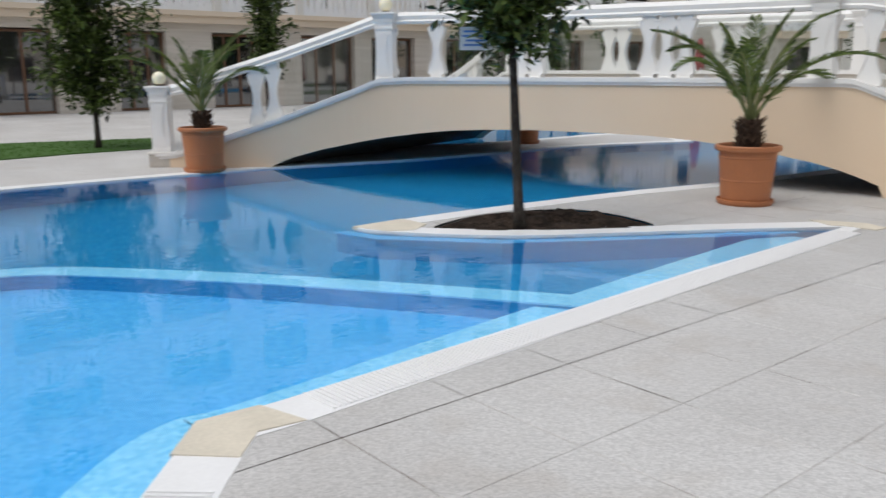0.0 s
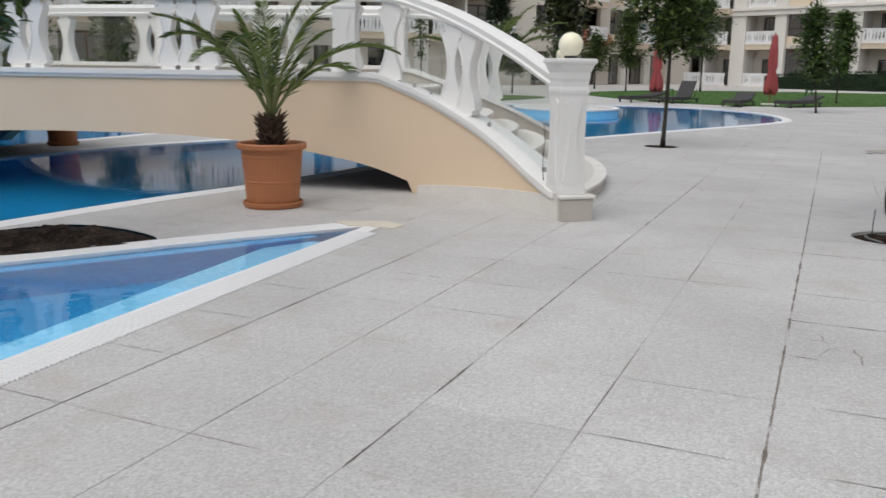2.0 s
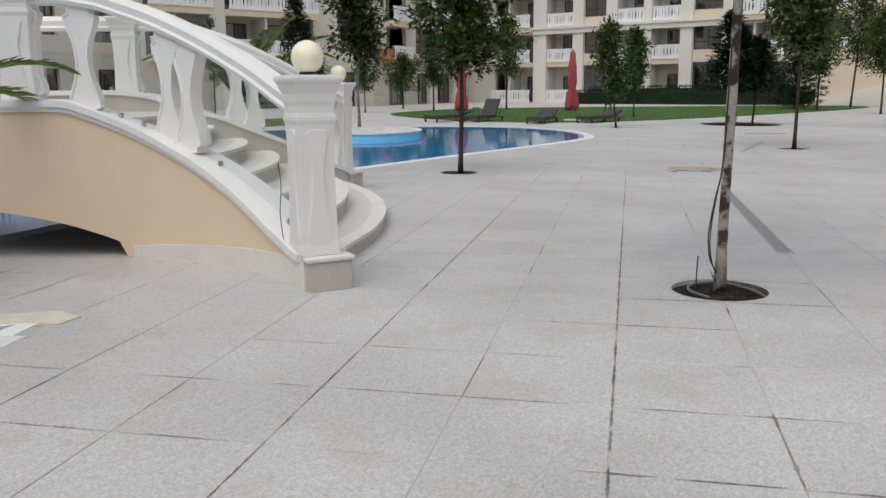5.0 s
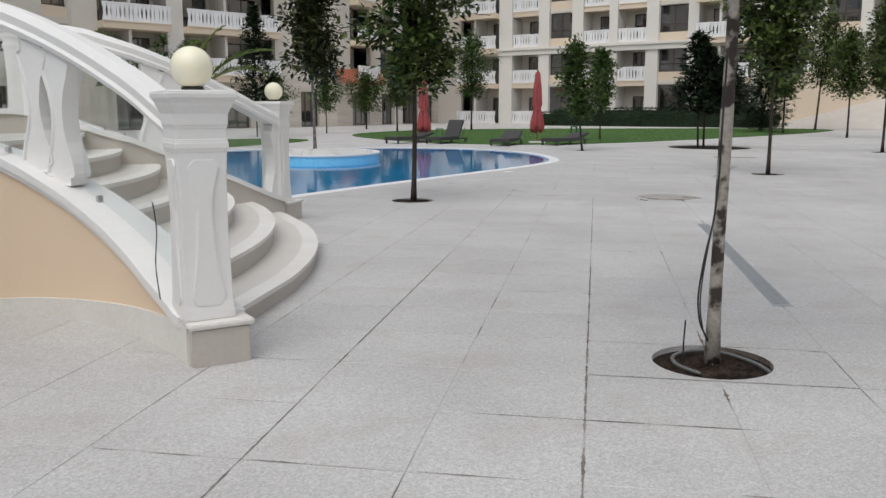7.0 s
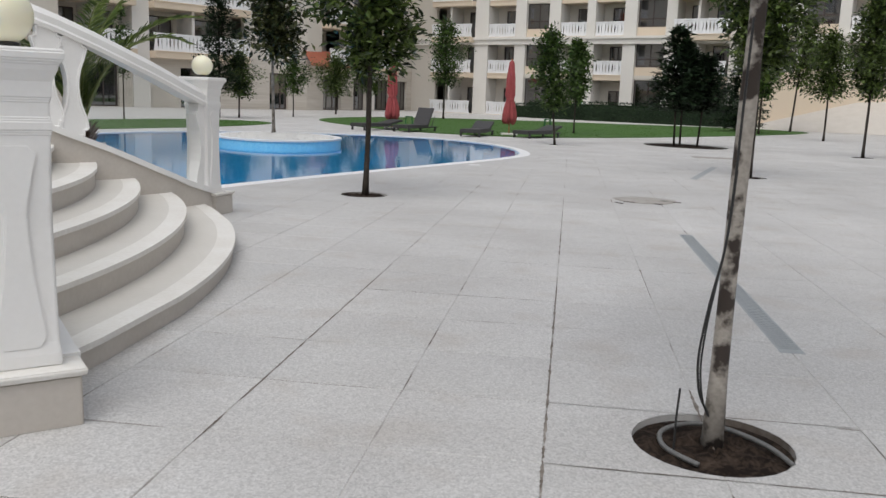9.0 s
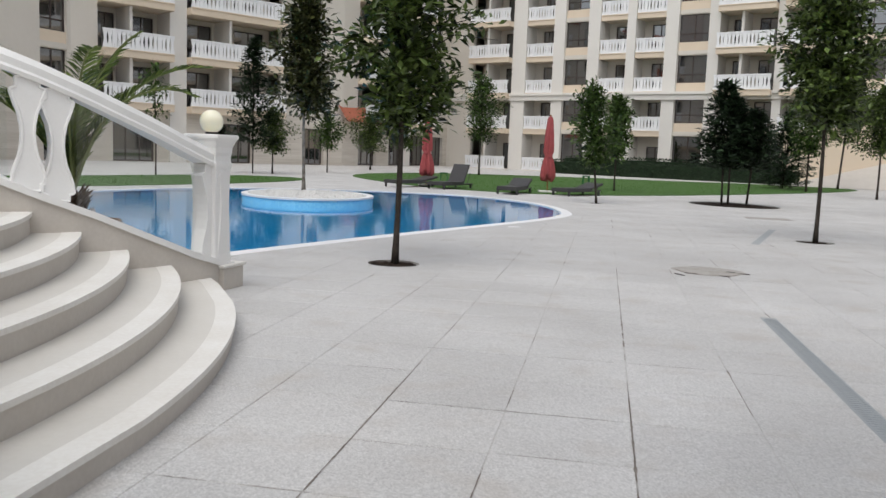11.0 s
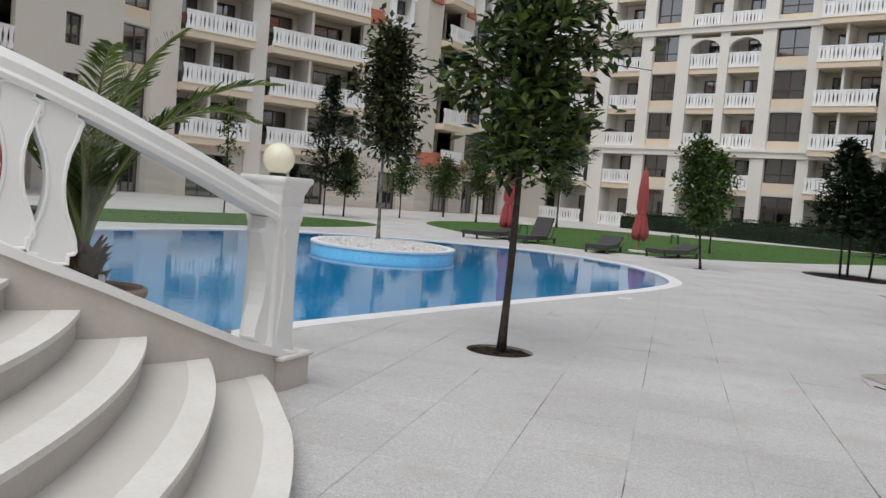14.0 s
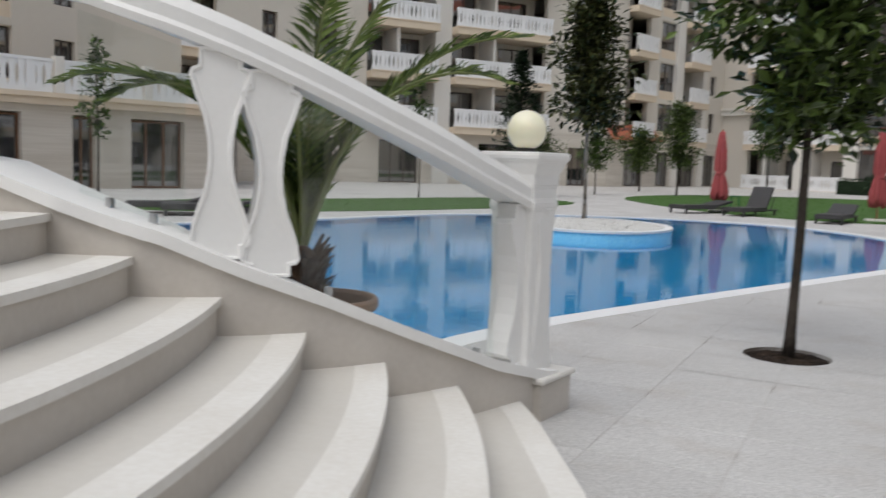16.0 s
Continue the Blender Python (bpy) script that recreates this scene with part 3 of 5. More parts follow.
def uv(u, v, z=0.0):
    """Bridge frame: u down the stairs, v across, to world."""
    return Vector((OX + u * math.cos(AX) - v * math.sin(AX), OY + u * math.sin(AX) + v * math.cos(AX), z))


def lerp_table(x, table):
    for (a, p), (b, q) in zip(table, table[1:]):
        if x <= b:
            k = max(0.0, (x - a) / (b - a))
            return p + (q - p) * k
    return table[-1][1]


bridge = thing("footbridge", "peach stucco arched footbridge with white baluster rails and flared stone stairs", "bridge", kind="structure")
LINE = smooth_loop([(-0.12, 2.96), (-0.33, 2.57), (-0.6, 2.17), (-0.85, 1.9), (-1.15, 1.66), (-1.45, 1.5), (-1.8, 1.43), (-2.5, 1.42), (-4.4, 1.42), (-6.3, 1.42), (-7.2, 1.55), (-8.0, 1.9), (-8.8, 2.5), (-9.6, 3.05), (-10.35, 3.45)], 7, closed=False)
ARC = [0.0]
for a, b in zip(LINE, LINE[1:]):
    ARC.append(ARC[-1] + (b - a).length)
TOTAL = ARC[-1]
CURB = [(0, .21), (.3, .24), (.7, .36), (1.05, .505), (1.55, .725), (1.85, .845), (2.1, .945), (2.45, 1.08), (2.68, 1.165), (2.8, 1.175)]
CURBS = {-1: CURB, 1: CURB[:6] + [(2.1, .965), (2.45, 1.08), (2.65, 1.15), (2.8, 1.205), (3.1, 1.245)]}
RAIL = [(0, 1.02), (.35, 1.10), (.7, 1.22), (1.25, 1.435), (1.6, 1.58), (1.85, 1.68), (2.05, 1.755), (2.45, 1.885), (2.65, 1.92), (2.8, 1.925)]


def along(table, s):
    r = TOTAL - s
    if r < 3.4:
        t2 = [(0, table[0][1] - .02), (.3, table[0][1]), (1.7, (table[0][1] + table[-1][1]) / 2 - .02), (3.0, table[-1][1] - .02), (3.4, table[-1][1])]
        return lerp_table(r, t2)
    return lerp_table(s, table)


def at_arc(s):
    for i in range(len(ARC) - 1):
        if s <= ARC[i + 1] or i == len(ARC) - 2:
            k = (s - ARC[i]) / (ARC[i + 1] - ARC[i])
            d = (LINE[i + 1] - LINE[i]).normalized()
            return LINE[i].lerp(LINE[i + 1], k), d
    return LINE[-1], (LINE[-1] - LINE[-2]).normalized()


ARCH = [(-9.05, 0.0), (-8.8, 0.13), (-8.5, 0.23), (-8.1, 0.325), (-7.75, 0.39), (-7.3, 0.45), (-6.9, 0.49), (-6.3, 0.52), (-5.7, 0.535), (-4.7, 0.535), (-4.19, 0.525), (-3.64, 0.49),
        (-3.24, 0.445), (-2.78, 0.38), (-2.42, 0.315), (-2.18, 0.255), (-1.95, 0.18), (-1.735, 0.10)]


def arch(u):
    return 0.0 if u <= ARCH[0][0] or u >= ARCH[-1][0] else lerp_table(u, ARCH)


STATIONS = [s for s in sorted(set(list(ARC) + [TOTAL * i / 160 for i in range(161)])) if s > 0.17]


def string_sweep(side, o0, o1, lo, hi):
    """A band that follows the string line; o: offsets outward, lo and hi: heights by arc length and u."""
    st = []
    for s in STATIONS:
        p, d = at_arc(s)
        nrm = Vector((-d.y, d.x)) * -1
        a, b = p + nrm * o0, p + nrm * o1
        z0, z1 = lo(s, p.x), hi(s, p.x)
        st.append([uv(a.x, side * a.y, z0), uv(b.x, side * b.y, z0), uv(b.x, side * b.y, z1), uv(a.x, side * a.y, z1)])
    return MB().sweep(st)


# outward is away from the stair axis
_p, _d = at_arc(4.0)
OUTWARD = 1 if (-Vector((-_d.y, _d.x))).y > 0 else -1
for side in (-1, 1):
    o = OUTWARD
    part("outer_wall", string_sweep(side, 0.0, o * 0.14, lambda s, u: arch(u), lambda s, u: along(CURBS[side], s) - 0.05), STUCCO, bridge, "smooth peach stucco wall", smooth=False)
    part("inner_wall", string_sweep(side, -o * 0.14, 0.0, lambda s, u: arch(u) + 0.001, lambda s, u: along(CURBS[side], s) - 0.05), LIME, bridge, "cream limestone inner string")
    part("coping", string_sweep(side, -o * 0.165, o * 0.175, lambda s, u: along(CURBS[side], s) - 0.05, lambda s, u: along(CURBS[side], s)), WHITE, bridge, "white stone coping")
    part("coping_moulding", string_sweep(side, o * 0.138, o * 0.158, lambda s, u: along(CURBS[side], s) - 0.085, lambda s, u: along(CURBS[side], s) - 0.048), WHITE, bridge)
    # plinth along the stair foot
    st = []
    for s in [i * 0.05 for i in range(3, 46)]:
        p, d = at_arc(s)
        if p.x < -1.74:
            break
        nrm = Vector((d.y, -d.x)) * o
        h = 0.215 - 0.058 * s
        a, b = p + nrm * 0.13, p + nrm * 0.158
        st.append([uv(a.x, side * a.y, 0), uv(b.x, side * b.y, 0), uv(b.x, side * b.y, h), uv(a.x, side * a.y, h)])
    part("plinth", MB().sweep(st), NOSE, bridge, "low cream stone plinth")
    # moulded handrail
    sec = [(-0.075, 0), (-0.085, 0.03), (-0.07, 0.05), (-0.075, 0.10), (-0.04, 0.148), (0.04, 0.148), (0.075, 0.10), (0.07, 0.05), (0.085, 0.03), (0.075, 0)]
    st = []
    for s in STATIONS:
        if s < 0.22 or s > TOTAL - 0.2:
            continue
        p, d = at_arc(s)
        nrm = Vector((d.y, -d.x)) * o
        z = along(RAIL, s) - 0.07
        st.append([uv((p + nrm * w).x, side * (p + nrm * w).y, z + h) for w, h in sec])
    part("handrail", MB().sweep(st), WHITE, bridge, "white moulded stone handrail")

# vault under the deck, and the deck
vault = []
for i in range(61):
    u = -9.02 + i * (7.28 / 60)
    w = 1.42
    for s in range(len(LINE) - 1):
        if LINE[s].x >= u >= LINE[s + 1].x:
            w = LINE[s].y
    vault.append([uv(u, -w, arch(u)), uv(u, w, arch(u)), uv(u, w, arch(u) + 0.1), uv(u, -w, arch(u) + 0.1)])
part("vault", MB().sweep(vault), SHADED_VAULT, bridge, "vault over the water, its shade put into a dark grey")
deck = [[uv(u, -w, 0.9), uv(u, w, 0.9), uv(u, w, 1.013), uv(u, -w, 1.013)] for u, w in ((-7.95, 1.86), (-7.2, 1.55), (-6.3, 1.42), (-2.0, 1.42))]
part("deck", MB().sweep(deck), LIME, bridge, "cream stone deck")

# steps down the far side
FLARES = [(-10.5, 3.5), (-10.35, 3.43), (-9.6, 3.03), (-8.8, 2.48), (-8.0, 1.88), (-7.2, 1.53)]
for k in range(6):
    u0 = -10.25 + 0.39 * k
    us = [u0, u0 + 0.2, u0 + 0.42]
    rim_ = [(u, lerp_table(u, FLARES) - 0.14) for u in us]
    poly = [(p.x, p.y) for p in (uv(*q) for q in rim_[::-1] + [(u, -w) for u, w in rim_])]
    part("step", MB().prism(poly, 0.0 if k == 0 else 0.149 * k - 0.03, 0.149 * (k + 1)), LIME, bridge, "cream limestone step")

# stairs: seven convex steps with pale nosings
APEX = [0.21, -0.145, -0.485, -0.80, -1.105, -1.43, -1.75]
RAD = [6.6, 6.2, 5.9, 5.5, 5.0, 4.8, 4.8]


def half_width(u):
    for a, b in zip(LINE, LINE[1:]):
        if a.x >= u >= b.x:
            return a.y + (b.y - a.y) * (u - a.x) / (b.x - a.x)
    return 2.98 if u > -0.1 else 1.42


def arc_edge(u0, rad, grow=0.0, margin=0.0):
    out = []
    for i in range(-60, 61):
        v = i * 0.052
        u = u0 + grow - (rad - math.sqrt(rad * rad - v * v))
        if abs(v) <= half_width(min(u, -0.1)) + margin - 0.03:
            out.append((u, v))
    return out


for k, (u0, rad) in enumerate(zip(APEX, RAD)):
    z0, z1 = max(0.0, 0.149 * k - 0.022), 0.149 * (k + 1) - 0.022
    front = arc_edge(u0, rad)
    ub, vb = front[-1]
    back = [(u, half_width(u) - 0.03) for u in [ub - j * 0.15 for j in range(1, 5)]]
    poly = [(p.x, p.y) for p in (uv(*q) for q in front + back + [(u, -v) for u, v in back[::-1]])]
    part("step", MB().prism(poly, max(z0 - 0.01, 0), z1 - 0.03), LIME, bridge, "cream limestone step")
    lip = arc_edge(u0, rad, 0.018)
    inn = arc_edge(u0, rad, -0.115)
    poly = [(p.x, p.y) for p in (uv(*q) for q in inn + back + [(u, -v) for u, v in back[::-1]])]
    part("tread", MB().prism(poly, z1 - 0.03, z1 - 0.001), TREAD, bridge)
    st = []
    for u, v in lip:
        a = uv(u, v)
        b = uv(u - 0.133, v)
        st.append([Vector((b.x, b.y, z1 - 0.029)), Vector((a.x, a.y, z1 - 0.029)), Vector((a.x, a.y, z1)), Vector((b.x, b.y, z1))])
    part("nosing", MB().sweep(st), NOSE, bridge, "pale limestone nosing")

# balusters: flat hourglass plates with a raised face
HG = [(0, .080), (.055, .080), (.06, .104), (.085, .117), (.11, .113), (.16, .108), (.22, .094), (.32, .064), (.42, .049), (.5, .045), (.58, .049), (.68, .064), (.78, .094), (.84, .108), (.88, .117), (.905, .106), (.915, .082), (1.0, .080)]


def baluster_mesh(h):
    bm = bmesh.new()
    pts = [(w, z * h) for z, w in HG] + [(-w, z * h) for z, w in HG[::-1]]
    fa = bm.faces.new([bm.verts.new((x, -0.06, z)) for x, z in pts])
    ex = bmesh.ops.extrude_face_region(bm, geom=[fa])
    bmesh.ops.translate(bm, vec=(0, 0.12, 0), verts=[g for g in ex["geom"] if isinstance(g, bmesh.types.BMVert)])
    bmesh.ops.recalc_face_normals(bm, faces=bm.faces)
    big = [f for f in bm.faces if abs(f.normal.y) > 0.9]
    bmesh.ops.inset_individual(bm, faces=big, thickness=0.012, depth=0.0)
    big = [f for f in bm.faces if abs(f.normal.y) > 0.9 and len(f.verts) > 8]
    bmesh.ops.inset_individual(bm, faces=big, thickness=0.008, depth=-0.010)
    me = bpy.data.meshes.new("baluster")
    bm.to_mesh(me)
    bm.free()
    me.materials.append(WHITE)
    return me


BALUSTER = {}


def baluster(side, s):
    p, d = at_arc(s)
    z0, z1 = along(CURBS[side], s) - 0.03, along(RAIL, s) - 0.05
    h = round(z1 - z0, 1)
    if h not in BALUSTER:
        BALUSTER[h] = baluster_mesh(h)
    q = uv(p.x, side * p.y, z1 - h)
    ang = AX + math.atan2(side * d.y, d.x)
    part("baluster", BALUSTER[h], None, bridge, m=Matrix.Translation(q) @ Matrix.Rotation(ang, 4, "Z"))


def newel(u, v, ang, base, top, ball, foot=0.0, block=(0.0, 0.0), half=0.160):
    """Square newel with a stone block, moulded cap and, at the stair foot, a globe lamp."""
    m = Matrix.Translation(uv(u, v)) @ Matrix.Rotation(AX + ang, 4, "Z")
    if foot:
        mk = Matrix.Translation(uv(u + block[0], v + block[1])) @ Matrix.Rotation(AX + ang, 4, "Z")
        part("newel_block", MB().square([(half, 0), (half, foot - 0.03)]), LIME, bridge, "cream limestone newel block", bevel=0.006, m=mk)
        part("newel_plate", MB().square([(half + 0.012, foot - 0.03), (half + 0.018, foot - 0.02), (half + 0.018, foot - 0.004), (half + 0.010, foot)]), NOSE, bridge, bevel=0.004, m=mk)
    b = base
    t = top - b
    prof = [(.126, b), (.126, b + .04 * t), (.120, b + .08 * t), (.115, b + .25 * t), (.111, b + .45 * t), (.114, b + .62 * t), (.119, b + .725 * t), (.120, b + .74 * t), (.127, b + .75 * t), (.127, b + .78 * t),
            (.120, b + .79 * t), (.120, b + .84 * t), (.127, b + .85 * t), (.129, b + .90 * t), (.146, b + .935 * t), (.151, b + .955 * t), (.165, b + .965 * t), (.168, b + .99 * t), (.162, b + t)]
    part("newel", MB().square(prof), WHITE, bridge, "white painted newel with moulded cap", bevel=0.005, m=m)
    # scrolled plates on two faces
    for a in (0, 90, 180, 270):
        mb = MB()
        zz = [b + t * k for k in (.06, .10, .3, .5, .62, .68, .71)]
        ww = [.06, .085, .05, .035, .06, .075, .045]
        q = Matrix.Rotation(radians(a), 4, "Z")
        st = [[q @ Vector((-w, -0.126, z)), q @ Vector((w, -0.126, z)), q @ Vector((w, -0.085, z)), q @ Vector((-w, -0.085, z))] for z, w in zip(zz, ww)]
        mb.sweep(st)
        part("newel_scroll", mb, WHITE, bridge, bevel=0.006, m=m)
    if ball:
        part("lamp_collar", MB().lathe([(0.05, 0), (0.055, 0.012), (0.045, 0.02)], 20), POST, bridge, "dark lamp collar", m=m @ Matrix.Translation((0, 0, top)))
        r = ball
        prof = [(max(0.001, r * math.sin(math.pi * i / 16)), r * 0.96 - r * math.cos(math.pi * i / 16)) for i in range(17)]
        part("globe", MB().lathe(prof, 32), OPAL, bridge, "cream opal globe lamp", smooth=True, m=m @ Matrix.Translation((0, 0, top + 0.012)))


for side in (-1, 1):
    if side > 0:
        newel(-0.285, 2.735, -radians(24), 0.22, 1.318, 0.10, foot=0.22, block=(0.06, 0.0))
    else:
        newel(-0.27, -2.745, radians(24), 0.22, 1.318, 0.10, foot=0.22, block=(0.05, -0.02), half=0.142)
    newel(-2.45, side * 1.42, 0, 1.15, 2.0, 0.0)
    newel(-7.75, side * 1.78, -side * 0.35, 1.12, 2.0, 0.09)
    newel(-10.3, side * 3.42, -side * 0.6, 0.2, 1.07, 0.09, foot=0.2)
    for s in (0.40, 1.735, 1.92, 2.58, 2.98, 4.45, 4.66, 4.87, 6.3, 6.51, 7.7, 8.35, 9.9, 10.12):
        if s < TOTAL - 0.4 and not (side > 0 and s == 2.58):
            baluster(side, s)
    # glass infill with small steel clips
    for s0, s1 in ((0.55, 1.60), (2.05, 2.46), (3.1, 4.33), (5.0, 6.18), (6.63, 7.6), (8.5, 9.75)):
        st = []
        for i in range(9):
            p, d = at_arc(s0 + (s1 - s0) * i / 8)
            s = s0 + (s1 - s0) * i / 8
            nrm = Vector((d.y, -d.x)) * 0.005
            z0, z1 = along(CURBS[side], s) + 0.012, along(RAIL, s) - 0.10
            a, b = p - nrm, p + nrm
            st.append([uv(a.x, side * a.y, z0), uv(b.x, side * b.y, z0), uv(b.x, side * b.y, z1), uv(a.x, side * a.y, z1)])
        g = part("glass_panel", MB().sweep(st), GLASS, bridge, "clear glass infill panel")
        for s in (s0 + 0.12, s1 - 0.12):
            p, d = at_arc(s)
            m = Matrix.Translation(uv(p.x, side * p.y, along(CURBS[side], s))) @ Matrix.Rotation(AX + math.atan2(side * d.y, d.x), 4, "Z")
            part("clip", MB().box(-0.013, -0.018, -0.004, 0.013, 0.018, 0.036), STEEL, bridge, "small steel glass clip", bevel=0.004, m=m)


# ---- apartment buildings round the court ----
FLOOR0, STOREY = 3.42, 2.95
UNITS = {}


def balustrade_mesh(w):
    key = ("bal", round(w, 1))
    if key not in UNITS:
        w = key[1]
        mb = MB()
        mb.box(0, -0.06, 0.98, w, 0.06, 1.08).box(0, -0.05, 0.0, w, 0.05, 0.10)
        n = max(3, round(w / 0.27))
        pitch = w / n
        waist = [(0.08, 0.5), (0.2, 0.46), (0.34, 0.33), (0.54, 0.25), (0.74, 0.33), (0.88, 0.46), (1.0, 0.5)]
        for i in range(n):
            xm = (i + 0.5) * pitch
            if i % 5 == 2:
                mb.box(xm - pitch * 0.5, -0.05, 0.08, xm + pitch * 0.5, 0.05, 1.0)
                continue
            mb.sweep([[(xm - k * pitch, -0.035, z), (xm + k * pitch, -0.035, z), (xm + k * pitch, 0.035, z), (xm - k * pitch, 0.035, z)] for z, k in waist])
        UNITS[key] = mb.mesh("balustrade", BALW)
    return UNITS[key]


def window_mesh(w, h, leaves):
    key = ("win", round(w, 1), round(h, 1), leaves)
    if key not in UNITS:
        w, h = key[1], key[2]
        mb = MB()
        t = 0.07
        xs = [0, t]
        for i in range(1, leaves):
            xs += [w * i / leaves - t / 2, w * i / leaves + t / 2]
        xs += [w - t, w]
        zs = [0, t, h * 0.30 - t / 2, h * 0.30 + t / 2, h - t, h] if h < 2.15 else [0, t, h - t, h]
        mb.lattice(xs, zs, lambda i, j: j % 2 == 0 or i % 2 == 0, 0.0, 0.08)
        pn = MB().box(t * 0.6, 0.035, t * 0.6, w - t * 0.6, 0.045, h - t * 0.6)
        UNITS[key] = (mb.mesh("window", FRAME), pn.mesh("pane", PANE))
    return UNITS[key]


def slab_mesh(w, d0, d1):
    key = ("slab", round(w, 1), d0, d1)
    if key not in UNITS:
        w = key[1]
        UNITS[key] = MB().box(0, d0, -0.42, w, d1, 0).box(0, d0 - 0.06, -0.05, w, d0 + 0.1, 0.02).mesh("balcony", PEACH, bevel=0.02)
    return UNITS[key]


def facade(label, p0, p1, bays, storeys, pale=False, base=0.0, front_ground=True, arches=(), cornices=()):
    """A stretch of building from p0 to p1 (outside on the right-hand side of that way), with bays of kinds W window, N narrow window,
    L loggia, B projecting balcony, S plain wall and P pilaster, each from s0 to s1 in metres."""
    a, b = Vector((*p0, 0)), Vector((*p1, 0))
    d = (b - a).normalized()
    length = (b - a).length
    m = Matrix.Translation(a) @ Matrix.Rotation(math.atan2(d.y, d.x), 4, "Z")
    house = thing("apartment_building", label, "building", m)
    skin = MB()
    top = FLOOR0 + storeys * STOREY
    # floors, the closed back and a dark core
    for k in range(storeys + 1):
        z = FLOOR0 + k * STOREY
        skin.box(0, 0.02, z - 0.30, length, 9.0, z)
    skin.box(0, 8.8, 0, length, 9.0, top)
    skin.box(0, 0.05, 0, 0.2, 9.0, top).box(length - 0.2, 0.05, 0, length, 9.0, top)

    def put_window(x, z, w, h, y, leaves, kindname="window"):
        fm, pm = window_mesh(w, h, leaves)
        wob = part(kindname, fm, None, house, m=Matrix.Translation((x, y, z)))
        part("pane", pm, None, wob)

    def panel(mb, s0, s1, z0, z1, wx0, wx1, wz0, wz1, y0, y1):
        """Wall with one opening."""
        mb.box(s0, y0, z0, wx0, y1, z1).box(wx1, y0, z0, s1, y1, z1).box(wx0, y0, z0, wx1, y1, wz0).box(wx0, y0, wz1, wx1, y1, z1)

    x_prev = 0.0
    cells = []
    for kind, s0, s1 in bays:
        if s0 > x_prev + 0.01:
            cells.append(("P" if s0 - x_prev < 1.3 else "S", x_prev, s0))
        cells.append((kind, s0, s1))
        x_prev = s1
    if x_prev < length:
        cells.append(("S", x_prev, length))
    rs = random.Random(int(length * 100))
    for kind, s0, s1 in cells:
        w = s1 - s0
        for k in range(-1, storeys):
            z0 = FLOOR0 + k * STOREY if k >= 0 else 0.0
            z1 = FLOOR0 + (k + 1) * STOREY - (0.0 if k >= 0 else 0.0)
            zc = z1 - 0.30
            stone = MB()
            mb = stone if k < 0 and front_ground else skin
            if k < 0 and kind in "WLBN" and front_ground:
                ow = min(w - 0.3, 2.6)
                x = s0 + (w - ow) / 2
                panel(stone, s0, s1, z0, z1, x, x + ow, 0.02, 2.5, 0, 0.35)
                put_window(x, 0.02, ow, 2.48, 0.24, 3 if ow > 1.5 else 1)
            elif kind == "S":
                mb.box(s0, 0, z0, s1, 0.35, z1)
            elif kind == "P":
                if k == 0:
                    part("pilaster", MB().box(s0, -0.14, 0, s1, 1.7, top), PALE, house, "pale flat pilaster")
            elif kind in "WN":
                hz0, hz1 = (z0 + 0.62, zc - 0.05) if kind == "W" else (z0 + 0.85, zc - 0.25)
                ow = w if kind == "W" else min(1.0, w)
                x = s0 + (w - ow) / 2
                if kind == "W":
                    part("window_panel", MB().box(s0, 0.08, z0, s1, 0.35, hz0), PEACH, house, "peach panel under the window")
                    skin.box(s0, 0.08, hz1, s1, 0.35, z1)
                else:
                    panel(skin, s0, s1, z0, z1, x, x + ow, hz0, hz1, 0, 0.35)
                put_window(x, hz0, ow, hz1 - hz0, 0.2, 2)
            else:
                depth = 1.5
                out = -0.75 if kind == "B" else -0.02
                halves = [(s0, s1)] if kind == "L" or w < 3.3 else [(s0, s0 + w * 0.42), (s0 + w * 0.42, s1)]
                for a0, a1 in halves:
                    ow = min((a1 - a0) * 0.6, 2.2)
                    x = a0 + (a1 - a0 - ow) * (0.75 if k % 2 else 0.65)
                    panel(skin, a0, a1, z0, z1, x, x + ow, z0 + 0.05, z0 + 2.25, depth, depth + 0.2)
                    put_window(x, z0 + 0.05, ow, 2.2, depth + 0.08, 2 if ow > 1.0 else 1)
                if len(halves) == 2:
                    part("balcony_divider", MB().box(halves[0][1] - 0.09, out * 0.45, z0, halves[0][1] + 0.09, depth, zc), PALE, house, "pale wall between two balconies")
                skin.box(s0 - 0.01, 0.02, zc, s1 + 0.01, depth, z1)
                sl = part("balcony", slab_mesh(w, out, depth), None, house, m=Matrix.Translation((s0, 0, z0)))
                part("balustrade", balustrade_mesh(w), None, sl, "white pierced stone balustrade", m=Matrix.Translation((0, out + 0.06, 0.0)))
            if stone.f:
                part("cladding", stone, TRAV, house, "banded travertine cladding")
    part("wall", skin, CREAM, house, "cream rendered wall")
    for zc, hc in cornices:
        part("cornice", MB().box(0, -0.28, zc - hc / 2, length, 0.1, zc + hc / 2).box(0, -0.40, zc + hc * 0.3, length, 0.1, zc + hc / 2 + 0.08), PALE, house, "pale moulded cornice")
    for s0, s1, z in arches:
        pts = [(s0 + (s1 - s0) * i / 10, z - 0.75 + 0.62 * math.sin(math.pi * i / 10) ** 0.6) for i in range(11)]
        mb = MB().sweep([[(xa, -0.1, za), (xa, 0.25, za), (xa, 0.25, z), (xa, -0.1, z)] for xa, za in pts])
        part("arch", mb, PALE, house, "pale shallow arch")
    # parapet and hipped tile roof
    part("parapet", MB().box(-0.1, -0.25, top - 0.1, length + 0.1, 0.3, top + 0.35), PALE, house)
